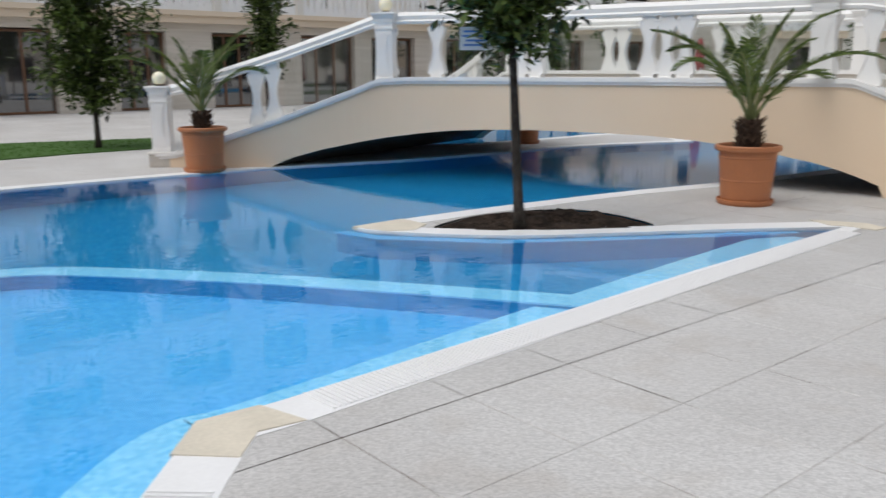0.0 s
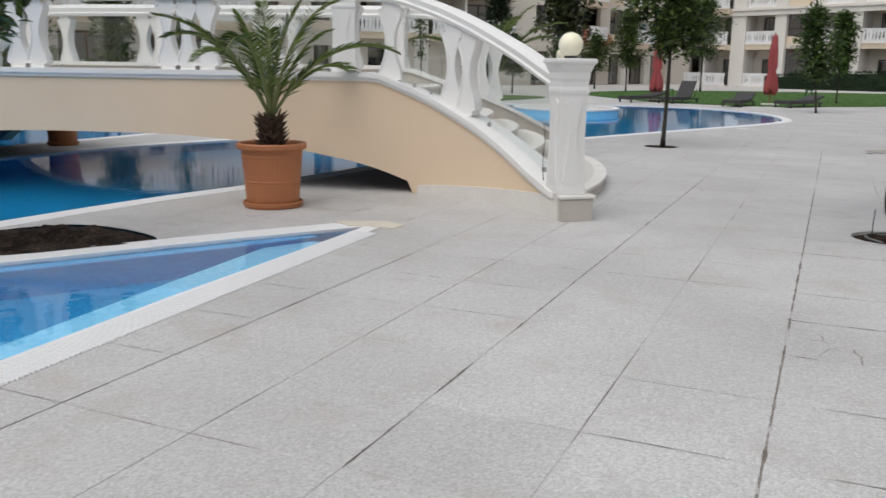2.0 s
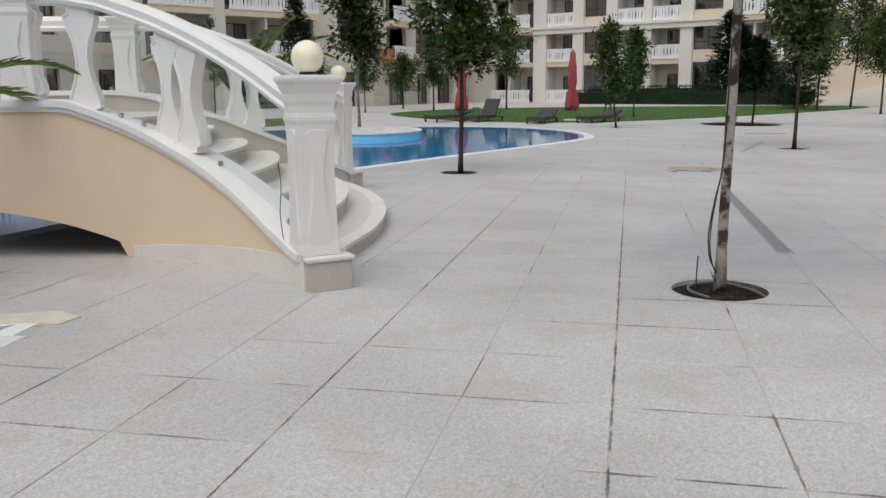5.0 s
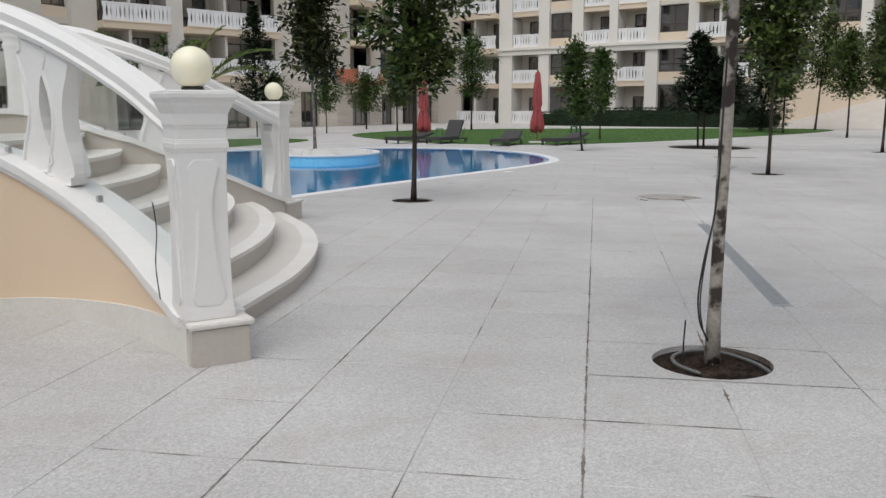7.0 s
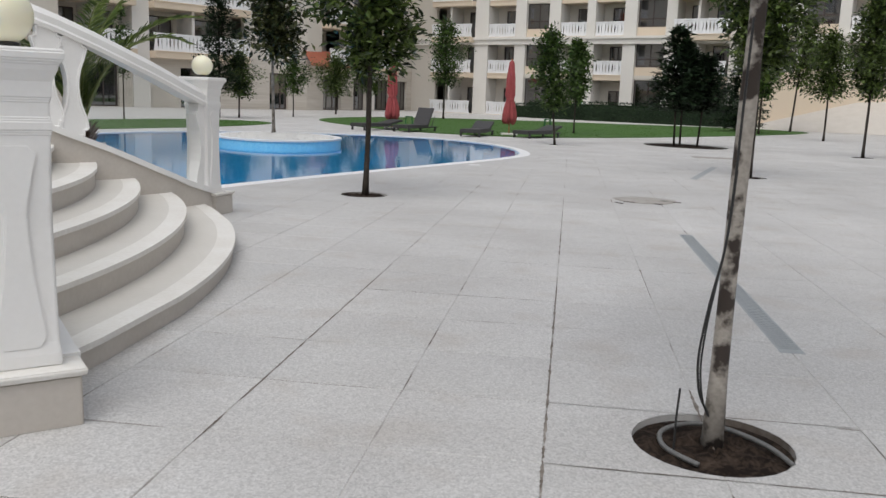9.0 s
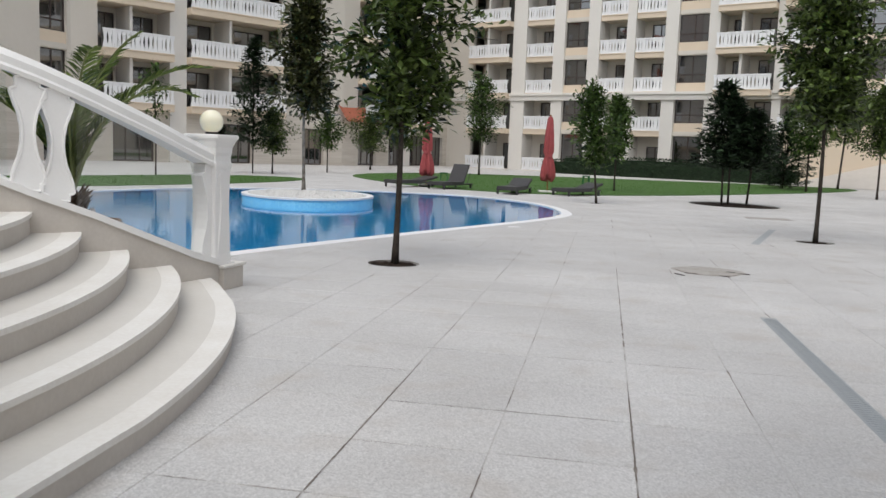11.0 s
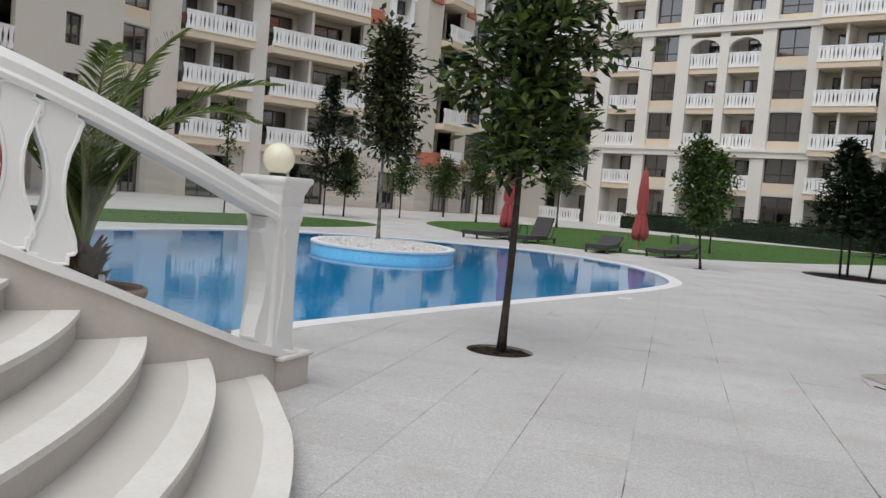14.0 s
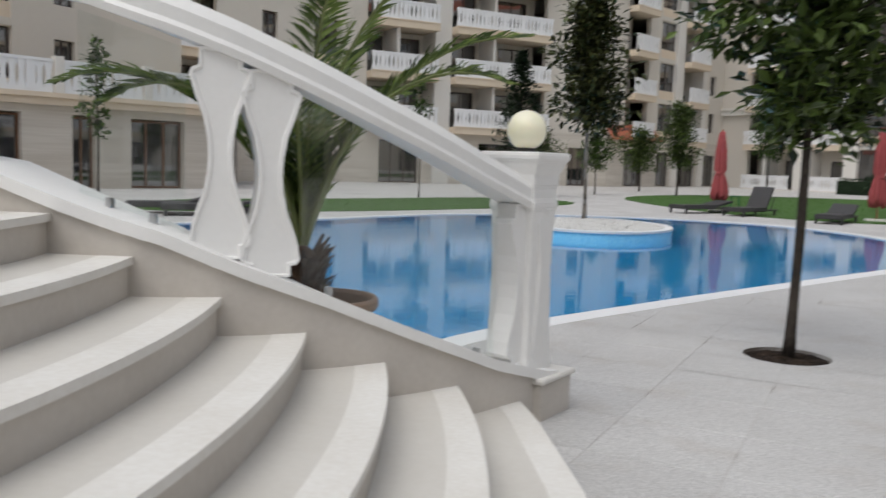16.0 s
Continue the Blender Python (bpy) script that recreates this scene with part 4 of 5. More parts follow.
    part("roof", MB().add([(-0.3, -0.3, top + 0.2), (length + 0.3, -0.3, top + 0.2), (length + 0.3, 9.2, top + 0.2), (-0.3, 9.2, top + 0.2), (1.5, 4.5, top + 2.6), (length - 1.5, 4.5, top + 2.6)],
                          [(0, 1, 5, 4), (1, 2, 5), (2, 3, 4, 5), (3, 0, 4), (3, 2, 1, 0)]), ROOF, house, "red tiled roof")
    return house


# outside lies on the right when walking from p0 to p1
facade("tall cream apartment block with pale pilasters and white balconies", (1.5, 72.5), (40.2, 43.2),
       [("B", 2.6, 6.7), ("L", 8.0, 10.6), ("W", 11.6, 13.7), ("L", 14.7, 17.0), ("L", 17.7, 20.1), ("W", 21.1, 23.4), ("B", 24.2, 28.2), ("B", 28.8, 32.4), ("W", 33.1, 35.2), ("L", 35.9, 38.6), ("W", 39.6, 41.8), ("L", 42.6, 45.5)],
       8, cornices=((6.0, 0.5), (15.1, 0.5)), arches=((14.7, 17.0, 14.5), (17.7, 20.1, 14.5)), front_ground=False)
facade("cream apartment block with stacked balconies and tall windows", (-6.0, 57.0), (1.5, 72.5),
       [("B", 2.0, 5.0), ("W", 6.6, 8.9), ("B", 10.0, 13.2), ("N", 14.0, 16.5)], 5)
facade("cream apartment block with long curved balconies and red roof gables", (-19.5, 43.5), (-6.0, 57.0),
       [("B", 1.5, 5.8), ("B", 6.9, 13.8), ("N", 15.7, 17.6)], 4)
facade("cream apartment block with plain walls and dark windows", (-25.0, 31.0), (-19.5, 43.5),
       [("L", 3.4, 5.4), ("N", 8.0, 9.2), ("W", 11.6, 13.4)], 4)
facade("cream apartment block above the shop terrace", (-30.0, 6.0), (-25.0, 31.0),
       [("L", 1.5, 4.5), ("W", 6.0, 8.2), ("L", 9.5, 13.0), ("W", 14.5, 16.5), ("W", 18.4, 20.6), ("N", 22.0, 24.0)], 6)
facade("cream apartment block beyond the lawn strip", (-33.0, -30.0), (-30.0, 6.0),
       [("L", 2, 6), ("W", 8, 10.5), ("L", 12, 16), ("W", 18, 20.5), ("L", 22, 26), ("W", 28, 30.5), ("L", 32, 35)], 5)
# behind the camera and beside it: the court is closed
facade("cream apartment block across the terrace", (45.0, 43.2), (45.0, -45.0), [("L", 4 + 6 * i, 8 + 6 * i) for i in range(13)], 6)
facade("cream apartment block at the end of the court", (45.0, -45.0), (-33.0, -45.0), [("L", 4 + 6 * i, 8 + 6 * i) for i in range(12)], 5)


# shop terrace: one storey with a balustrade on top
def podium(label, pts, openings):
    n = thing("shop_terrace", label, "building", kind="structure")
    for (p0, p1), doors in zip(zip(pts, pts[1:]), openings):
        a, b = Vector((*p0, 0)), Vector((*p1, 0))
        d = (b - a).normalized()
        length = (b - a).length
        m = Matrix.Translation(a) @ Matrix.Rotation(math.atan2(d.y, d.x), 4, "Z")
        wall, x = MB(), 0.0
        for s0, s1 in doors:
            wall.box(x, 0, 0, s0, 0.4, 2.75).box(s0, 0, 2.45, s1, 0.4, 2.75)
            fm, pm = window_mesh(s1 - s0, 2.43, 3 if s1 - s0 > 1.6 else 2)
            fm = fm.copy()
            fm.materials[0] = SHOPW
            w = part("shop_door", fm, None, n, "brown wood framed glazed shop door", m=m @ Matrix.Translation((s0, 0.25, 0.01)))
            part("pane", pm, None, w)
            x = s1
        wall.box(x, 0, 0, length, 0.4, 2.75)
        part("wall", wall, TRAV, n, "banded travertine wall", m=m)
        part("cornice", MB().box(-0.1, -0.30, 2.72, length + 0.1, 8.0, 2.95).box(-0.1, -0.42, 2.95, length + 0.1, 8.0, 3.10), PEACH, n, "peach moulded cornice", m=m)
        k = max(1, round(length / 3.2))
        for i in range(k):
            part("balustrade", balustrade_mesh(length / k - 0.3), None, n, m=m @ Matrix.Translation((i * length / k + 0.15, -0.25, 3.1)))
            part("rail_post", MB().box(i * length / k - 0.15, -0.36, 3.1, i * length / k + 0.15, -0.1, 4.28), PALE, n, m=m)


podium("travertine shop terrace with dark glazed doors and white balustrade", [(-25.5, -26.0), (-25.0, -3.0), (-22.6, 16.0), (-17.5, 27.5), (-21.5, 36.0)],
       [[(2 + 4 * i, 4.4 + 4 * i) for i in range(5)], [(1.9, 4.45), (6.3, 7.9), (9.5, 11.2), (13.0, 15.4), (16.2, 18.4)], [(0.8, 1.8), (3.2, 5.2), (6.85, 7.65), (8.95, 11.05)], [(1.0, 2.6), (5, 7.4)]])

# red tiled canopy and mansard fields on the far blocks
can = thing("canopy_roof", "small red tiled canopy over a shop door", "roof", kind="structure")
part("tiles", MB().add([(-5.6, 56.2, 3.25), (-2.6, 61.8, 3.25), (-3.4, 62.2, 4.3), (-6.3, 56.7, 4.3), (-5.6, 56.2, 3.15), (-2.6, 61.8, 3.15)], [(0, 1, 2, 3), (4, 5, 1, 0)]), ROOF, can)


def mansard(p0, p1, fields, z0, z1):
    """Steep red tile fields leaning back above the top balconies, with a white dormer beside each."""
    a, b = Vector((*p0, 0)), Vector((*p1, 0))
    d = (b - a).normalized()
    m = Matrix.Translation(a) @ Matrix.Rotation(math.atan2(d.y, d.x), 4, "Z")
    t = thing("mansard", "steep red tiled mansard with white dormer", "roof", m, kind="structure")
    for s0, s1, dorm in fields:
        part("tiles", MB().add([(s0, -0.25, z0), (s1, -0.25, z0), (s1 - 0.35, 0.6, z1), (s0 + 0.35, 0.6, z1), (s0, 0.3, z0), (s1, 0.3, z0)], [(0, 1, 2, 3), (0, 3, 4), (1, 5, 2), (0, 4, 5, 1)]), ROOF, t)
        if dorm:
            part("dormer", MB().box(dorm - 0.9, -0.5, z0 + 0.1, dorm + 0.9, 0.4, z0 + 0.35).box(dorm - 0.9, -0.45, z0 + 0.3, dorm - 0.6, 0.4, z0 + 2.1).box(dorm + 0.6, -0.45, z0 + 0.3, dorm + 0.9, 0.4, z0 + 2.1).box(dorm - 1.0, -0.55, z0 + 2.0, dorm + 1.0, 0.4, z0 + 2.3), BALW, t)


mansard((-19.5, 43.5), (-6.0, 57.0), [(0.0, 1.4, 0), (5.8, 7.0, 0), (13.9, 15.4, 16.6)], 12.1, 15.4)
mansard((-25.0, 31.0), (-19.5, 43.5), [(10.0, 11.4, 12.5)], 11.6, 15.2)
mansard((-6.0, 57.0), (1.5, 72.5), [(0.2, 1.6, 0), (5.2, 6.4, 7.7)], 14.6, 18.4)


# ---- plants ----
def leaves(mb, pts, size, rs, flat=0.5, droop=0.0):
    """One folded leaf at each (point, outward)."""
    for p, o in pts:
        a = Vector((rs.gauss(0, 1), rs.gauss(0, 1), rs.gauss(0, 0.7) - droop)) + o * 1.2
        a = a.normalized() if a.length > 0.01 else Vector((0, 0, 1))
        up = Vector((rs.gauss(0, flat), rs.gauss(0, flat), 1))
        b = a.cross(up)
        b = b.normalized() if b.length > 0.01 else Vector((1, 0, 0))
        c = b.cross(a)
        s = size * rs.uniform(0.6, 1.25)
        w = s * 0.24
        mb.add([p, p + a * s * 0.5 + b * w + c * w * 0.35, p + a * s, p + a * s * 0.5 - b * w + c * w * 0.35, p + a * s * 0.55], [(0, 1, 4), (4, 1, 2), (0, 4, 3), (4, 2, 3)])


def broad_tree(label, x, y, height, crown_z, crown_r, trunk_r, seed, count, leaf=0.12, leafmat=None, bark=None, lean=(0, 0), squash=1.0, column=False, base=0.0, taper=0.55, kink=0.03, cone=False, sprig=None):
    rs = random.Random(seed)
    t = thing("tree", label, "tree", Matrix.Translation((x, y, base)))
    top = height * 0.93
    path, rad = [], []
    for i in range(15):
        k = i / 14
        path.append(Vector((lean[0] * k + kink * math.sin(k * 7 + seed) * k, lean[1] * k + kink * math.cos(k * 6 + seed) * k, -0.04 + top * k)))
        rad.append(trunk_r * (1.35 - 0.0 if i == 0 else 1.0) * (1 - taper * k) * (1 + 0.05 * math.sin(i * 2.1)) if k < 0.999 else 0.006)
    part("trunk", MB().tube(path, rad, 12), bark or BARK, t, {THINBARK: "slender grey-brown trunk", PALEBARK: "pale mottled trunk"}.get(bark, "patchy bark trunk"), smooth=True)
    limbs, tips = MB(), []
    cz, ch = crown_z, height - crown_z
    n = 34 if count > 2500 else 16
    for i in range(n):
        k = (i + rs.random()) / n
        z = cz + ch * (0.02 + 0.86 * k)
        a = i * 2.4 + rs.uniform(-.5, .5)
        # crown outline: full below the middle, narrowing to the top, uneven
        prof = (math.sin(math.pi * (0.16 + 0.80 * k)) ** 0.6 if column else math.sin(math.pi * (0.12 + 0.86 * k)) ** 0.75)
        if cone:
            prof = (1 - 0.88 * k) ** 0.8 * min(1.0, (k + 0.06) * 7)
        r = crown_r * prof * rs.uniform(0.45, 1.2) * (0.85 + 0.3 * math.sin(a * 2 + seed))
        kz = min(max(z / top, 0), 1)
        s = Vector((lean[0] * kz, lean[1] * kz, z - 0.22 * r))
        e = Vector((s.x + r * math.cos(a), s.y + r * math.sin(a) * squash, z + rs.uniform(0.0, 0.28) * r))
        mid = s.lerp(e, 0.5) + Vector((0, 0, 0.06 * r))
        limbs.tube([s, mid, e], [trunk_r * 0.30 * (1 - 0.5 * k), trunk_r * 0.18, 0.004], 5)
        tips.append((s, mid, e, r))
    if sprig:
        s, e = Vector((0.02, 0.03, sprig[2] - 0.25)), Vector(sprig)
        mid = s.lerp(e, 0.55) + Vector((0, 0, 0.16))
        limbs.tube([s, mid, e], [0.010, 0.006, 0.003], 5)
    part("branchwork", limbs, bark or BARK, t, "thin branches", smooth=True)
    pts = []
    for i in range(count):
        s, mid, e, r = rs.choice(tips)
        q = rs.random() ** 0.6
        c = s.lerp(mid, q * 2) if q < 0.5 else mid.lerp(e, q * 2 - 1)
        g = Vector((rs.gauss(0, 1), rs.gauss(0, 1), rs.gauss(0, 1))) * crown_r * 0.135
        p = c + g
        if p.z < cz - 0.18:
            continue
        pts.append((p, Vector((c.x - s.x, c.y - s.y, 0.1)).normalized() * 0.6 + g.normalized() * 0.5))
    if sprig:
        for i in range(75):
            c = mid.lerp(e, 0.45 + 0.65 * rs.random())
            g = Vector((rs.gauss(0, 1), rs.gauss(0, 1), rs.gauss(0, 1))) * 0.055
            pts.append((c + g, g.normalized()))
    mb = MB()
    leaves(mb, pts, leaf, rs, droop=0.25)
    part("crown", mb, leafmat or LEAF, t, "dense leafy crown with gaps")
    return t


def conifer(label, x, y, height, r0, seed, trunks=1, clear=0.5):
    rs = random.Random(seed)
    t = thing("tree", label, "tree", Matrix.Translation((x, y, 0)))
    mb = MB()
    for k in range(trunks):
        ox, oy = (rs.uniform(-.42, .42), rs.uniform(-.2, .2)) if trunks > 1 else (0, 0)
        h = height * (1 - 0.12 * k)
        part("trunk", MB().tube([(ox, oy, -0.03), (ox * 1.2, oy * 1.2, h * 0.5), (ox * 1.5, oy * 1.5, h * 0.97)], [0.034, 0.026, 0.008], 8), THINBARK, t, smooth=True)
        n = int(70 * height / 3)
        for i in range(n):
            q = i / n
            z = clear + (h - clear) * q
            r = r0 * (1 - q) ** 0.75 * rs.uniform(0.6, 1.1) + 0.08
            a = i * 2.4 + rs.uniform(-.6, .6)
            for j in range(38):
                w = rs.random() ** 0.7
                p = Vector((ox * 1.3 + r * w * math.cos(a) + rs.gauss(0, .06), oy * 1.3 + r * w * math.sin(a) + rs.gauss(0, .06), z + 0.16 * r * w + rs.gauss(0, .05)))
                d = Vector((math.cos(a) + rs.gauss(0, .6), math.sin(a) + rs.gauss(0, .6), rs.gauss(0.1, .35))).normalized()
                s = rs.uniform(0.12, 0.24)
                b = d.cross(Vector((rs.gauss(0, .3), rs.gauss(0, .3), 1))).normalized() * s * 0.26
                mb.add([p - b, p + b, p + d * s], [(0, 1, 2)])
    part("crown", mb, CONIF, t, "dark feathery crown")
    return t


def palm(label, x, y, z, count, length, seed, trunk=0.35, spread=1.0, arch_k=1.0, blade=0.22):
    rs = random.Random(seed)
    t = thing("palm", label, "palm", Matrix.Translation((x, y, z)))
    st = MB().lathe([(0.02, -0.03), (0.085, 0), (0.10, 0.08), (0.095, trunk * 0.6), (0.06, trunk), (0.01, trunk + 0.05)], 14)
    part("trunk", st, FIBRE, t, "fibrous brown trunk", smooth=True)
    sc = MB()
    for i in range(70):
        a, q = i * 2.4, i / 70
        zz = trunk * q
        d = Vector((math.cos(a), math.sin(a), 0))
        b = Vector((-d.y, d.x, 0)) * 0.022
        p = d * 0.085 + Vector((0, 0, zz))
        e = d * rs.uniform(0.13, 0.17) + Vector((0, 0, zz + rs.uniform(0.05, 0.10)))
        sc.add([p - b, p + b, e + b * 0.4, e - b * 0.4, p + Vector((0, 0, 0.035))], [(0, 1, 2, 3), (0, 3, 4), (1, 4, 2), (2, 4, 3)])
    part("trunk_sheath", sc, FIBRE, t, "cut leaf bases")
    for i in range(count):
        q = i / (count - 1)
        a = i * 2.399 + rs.uniform(-.25, .25)
        el = radians(84 - 62 * q * spread + rs.uniform(-8, 8))
        ln = length * rs.uniform(0.8, 1.1) * (0.75 + 0.35 * min(1, q * 2))
        bend = (0.45 + 0.9 * q) * arch_k
        pts, ang = [Vector((0, 0, trunk * 0.95))], el
        steps = 12
        for k in range(steps):
            ds = ln / steps
            pts.append(pts[-1] + Vector((math.cos(ang) * math.cos(a), math.cos(ang) * math.sin(a), math.sin(ang))) * ds)
            ang -= bend * ds * (0.5 + 1.6 * k / steps) / max(ln, .5) * 1.25
        fr = part("frond", MB().tube(pts, [0.014 * (1 - 0.9 * k / steps) + 0.002 for k in range(steps + 1)], 5), RACHIS, t, smooth=True)
        lf = MB()
        m = int(46 * ln)
        for k in range(m):
            s = 0.16 + 0.84 * k / m
            f = s * steps
            j = min(int(f), steps - 1)
            p = pts[j].lerp(pts[j + 1], f - j)
            tan = (pts[j + 1] - pts[j]).normalized()
            sidev = tan.cross(Vector((0, 0, 1)))
            sidev = sidev.normalized() if sidev.length > 0.05 else Vector((math.sin(a), -math.cos(a), 0))
            nrm = sidev.cross(tan)
            L = blade * (math.sin(math.pi * (0.12 + 0.86 * s)) ** 0.7) * rs.uniform(0.85, 1.15) + 0.03
            for sg in (-1, 1):
                d = (tan * 0.75 + sidev * sg * rs.uniform(0.6, 0.85) + nrm * rs.uniform(0.05, 0.4)).normalized()
                b = d.cross(sidev * sg + nrm * 0.4).normalized() * 0.0062
                mid = p + d * L * 0.55
                e = p + d * L + Vector((0, 0, -0.12 * L))
                lf.add([p - b * .5, p + b * .5, mid + b, mid - b, e], [(0, 1, 2, 3), (3, 2, 4)])
        part("frond_blade", lf, PALM, fr)
    return t


def pot(label, x, y, r, h, material, seed=0, saucer=True):
    t = thing("plant_pot", label, "pot", Matrix.Translation((x, y, 0)))
    prof = [(0.0, 0.03), (r * 0.74, 0.03), (r * 0.76, 0.05), (r * 0.80, h * 0.40), (r * 0.815, h * 0.42), (r * 0.805, h * 0.44), (r * 0.86, h * 0.78), (r * 0.875, h * 0.80), (r * 0.865, h * 0.82), (r * 0.88, h * 0.90),
            (r * 0.97, h * 0.905), (r, h * 0.93), (r, h * 0.98), (r * 0.97, h), (r * 0.91, h), (r * 0.88, h * 0.97), (r * 0.87, h * 0.86)]
    part("body", MB().lathe(prof, 40), material, t, smooth=False)
    part("soil", MB().lathe([(0.0, h * 0.89), (r * 0.5, h * 0.885), (r * 0.87, h * 0.87)], 24), SOIL, t, "dry potting soil")
    if saucer:
        part("saucer", MB().lathe([(0, 0.0), (r * 0.80, 0.0), (r * 0.86, 0.03), (r * 0.87, 0.055), (r * 0.83, 0.058), (r * 0.80, 0.03), (0, 0.025)], 36), material, t, "matching saucer")
    return t


# near planters
pot("ribbed terracotta planter with saucer on the terrace", -2.50, -2.88, 0.305, 0.57, TERRA)
palm("young potted palm with arching green fronds", -2.50, -2.88, 0.50, 12, 1.4, 4, trunk=0.28, spread=0.58, arch_k=0.95, blade=0.17)
pot("terracotta planter with saucer by the far bridge stair", -8.88, -4.52, 0.305, 0.57, TERRA)
palm("young potted palm beside the far bridge stair", -8.88, -4.52, 0.50, 10, 1.25, 8, trunk=0.24, spread=0.5, arch_k=0.8, blade=0.2)
pot("terracotta planter with saucer across the water", -7.95, 1.45, 0.265, 0.57, TERRA)
palm("small potted palm across the water", -7.95, 1.45, 0.51, 14, 1.0, 12, trunk=0.2)
pot("brown clay planter behind the stair rail", -1.44, 2.22, 0.285, 0.60, BRONZE, saucer=False)
palm("tall bushy potted palm behind the stair rail", -1.55, 2.26, 0.50, 16, 1.42, 21, trunk=0.30, spread=0.24, arch_k=1.0, blade=0.17)

# trees in the terrace and round the court
broad_tree("young broadleaf tree in the shore bed", -3.45, -5.3, 3.5, 1.45, 0.74, 0.043, 11, 5600, 0.12, LEAF, THINBARK, (-0.22, -0.06))
broad_tree("tall terrace tree with patchy pale bark", 2.567, -2.824, 4.6, 2.05, 1.15, 0.031, 12, 3000, 0.15, LEAFL, BARK, (0.06, 0.10), kink=0.025, taper=0.2)
broad_tree("upright broadleaf tree in a round pit", 0.92, 4.74, 3.95, 1.5, 0.66, 0.036, 13, 5400, 0.135, LEAF, THINBARK, (0.06, 0.1), column=True, sprig=(1.02, -0.10, 2.44))
broad_tree("slender broadleaf tree in a round pit", 7.53, 9.3, 4.5, 1.9, 0.86, 0.036, 14, 7000, 0.14, LEAF, THINBARK, (0.05, 0.1))
broad_tree("magnolia tree on the pool island", -2.1, 16.9, 5.1, 1.95, 1.12, 0.043, 15, 4400, 0.2, LEAFM, PALEBARK, (-0.05, 0), base=0.12, cone=True)
broad_tree("small round-headed tree by the loungers", 5.634, 18.87, 3.4, 1.0, 0.74, 0.032, 16, 4200, 0.13, LEAFL, THINBARK, (-0.28, 0.1))
broad_tree("young broadleaf tree on the lawn", 7.95, 28.2, 3.75, 1.4, 0.8, 0.035, 17, 3800, 0.16, LEAFL, THINBARK)
conifer("dark bushy conifer in an oval bed", 10.05, 21.0, 3.6, 1.0, 18, trunks=3, clear=1.05)
broad_tree("slim broadleaf tree on the terrace", 13.95, 17.45, 4.4, 1.7, 0.9, 0.04, 19, 5000, 0.15, LEAF, THINBARK)
broad_tree("slim tree by the lawn tip", 18.85, 29.8, 4.6, 1.8, 1.12, 0.045, 20, 4600, 0.17, LEAF, THINBARK)
broad_tree("leaning tree by the ramp", 23.3, 43.0, 6.9, 2.6, 1.7, 0.06, 21, 4200, 0.22, LEAF, THINBARK, (0.5, 0.2))
conifer("dense cone-shaped bush on the lawn", 18.6, 40.0, 4.0, 1.9, 22, trunks=2, clear=0.05)
broad_tree("tall tree at the lawn edge", 18.6, 36.0, 5.4, 1.8, 1.22, 0.05, 23, 4600, 0.18, LEAFL, THINBARK)
conifer("pointed dark conifer beyond the pool", -7.0, 33.0, 5.8, 1.28, 24, clear=1.2)
broad_tree("small round tree beyond the pool", -6.3, 33.8, 3.0, 1.0, 0.95, 0.04, 25, 4200, 0.14, LEAF, THINBARK)
broad_tree("small olive-green round tree", -4.5, 38.6, 2.95, 1.25, 0.85, 0.035, 26, 2400, 0.15, LEAFL, THINBARK)
broad_tree("clipped round tree by the shops", -3.1, 47.5, 3.5, 1.25, 1.3, 0.05, 27, 4500, 0.17, LEAF, THINBARK)
broad_tree("rounded tree on the lawn edge", -0.9, 41.5, 4.7, 1.45, 1.18, 0.05, 28, 4200, 0.18, LEAF, THINBARK)
broad_tree("tall tree on the lawn", 3.4, 44.7, 5.85, 2.0, 1.46, 0.055, 29, 3600, 0.2, LEAFL, THINBARK)
broad_tree("sparse young tree by the shop doors", -16.2, 19.0, 4.6, 1.7, 0.6, 0.035, 30, 500, 0.2, LEAFL, THINBARK)
broad_tree("thin young tree beyond the pool", -9.4, 27.5, 4.4, 1.6, 0.55, 0.03, 31, 450, 0.18, LEAFL, THINBARK)
broad_tree("dense tree on the lawn strip", -13.0, -3.7, 3.3, 0.75, 0.95, 0.05, 32, 7000, 0.14, LEAF, THINBARK, column=True)
broad_tree("slim tree before the shops", -15.0, 1.5, 3.4, 1.2, 0.6, 0.04, 33, 2600, 0.15, LEAF, THINBARK)
broad_tree("dark tree before the shops", -12.5, 6.0, 4.0, 1.2, 0.9, 0.04, 34, 3600, 0.16, LEAF, THINBARK)
broad_tree("dark slim tree near the shop terrace", -13.5, 11.0, 4.0, 1.1, 0.8, 0.04, 35, 3200, 0.16, LEAF, THINBARK)


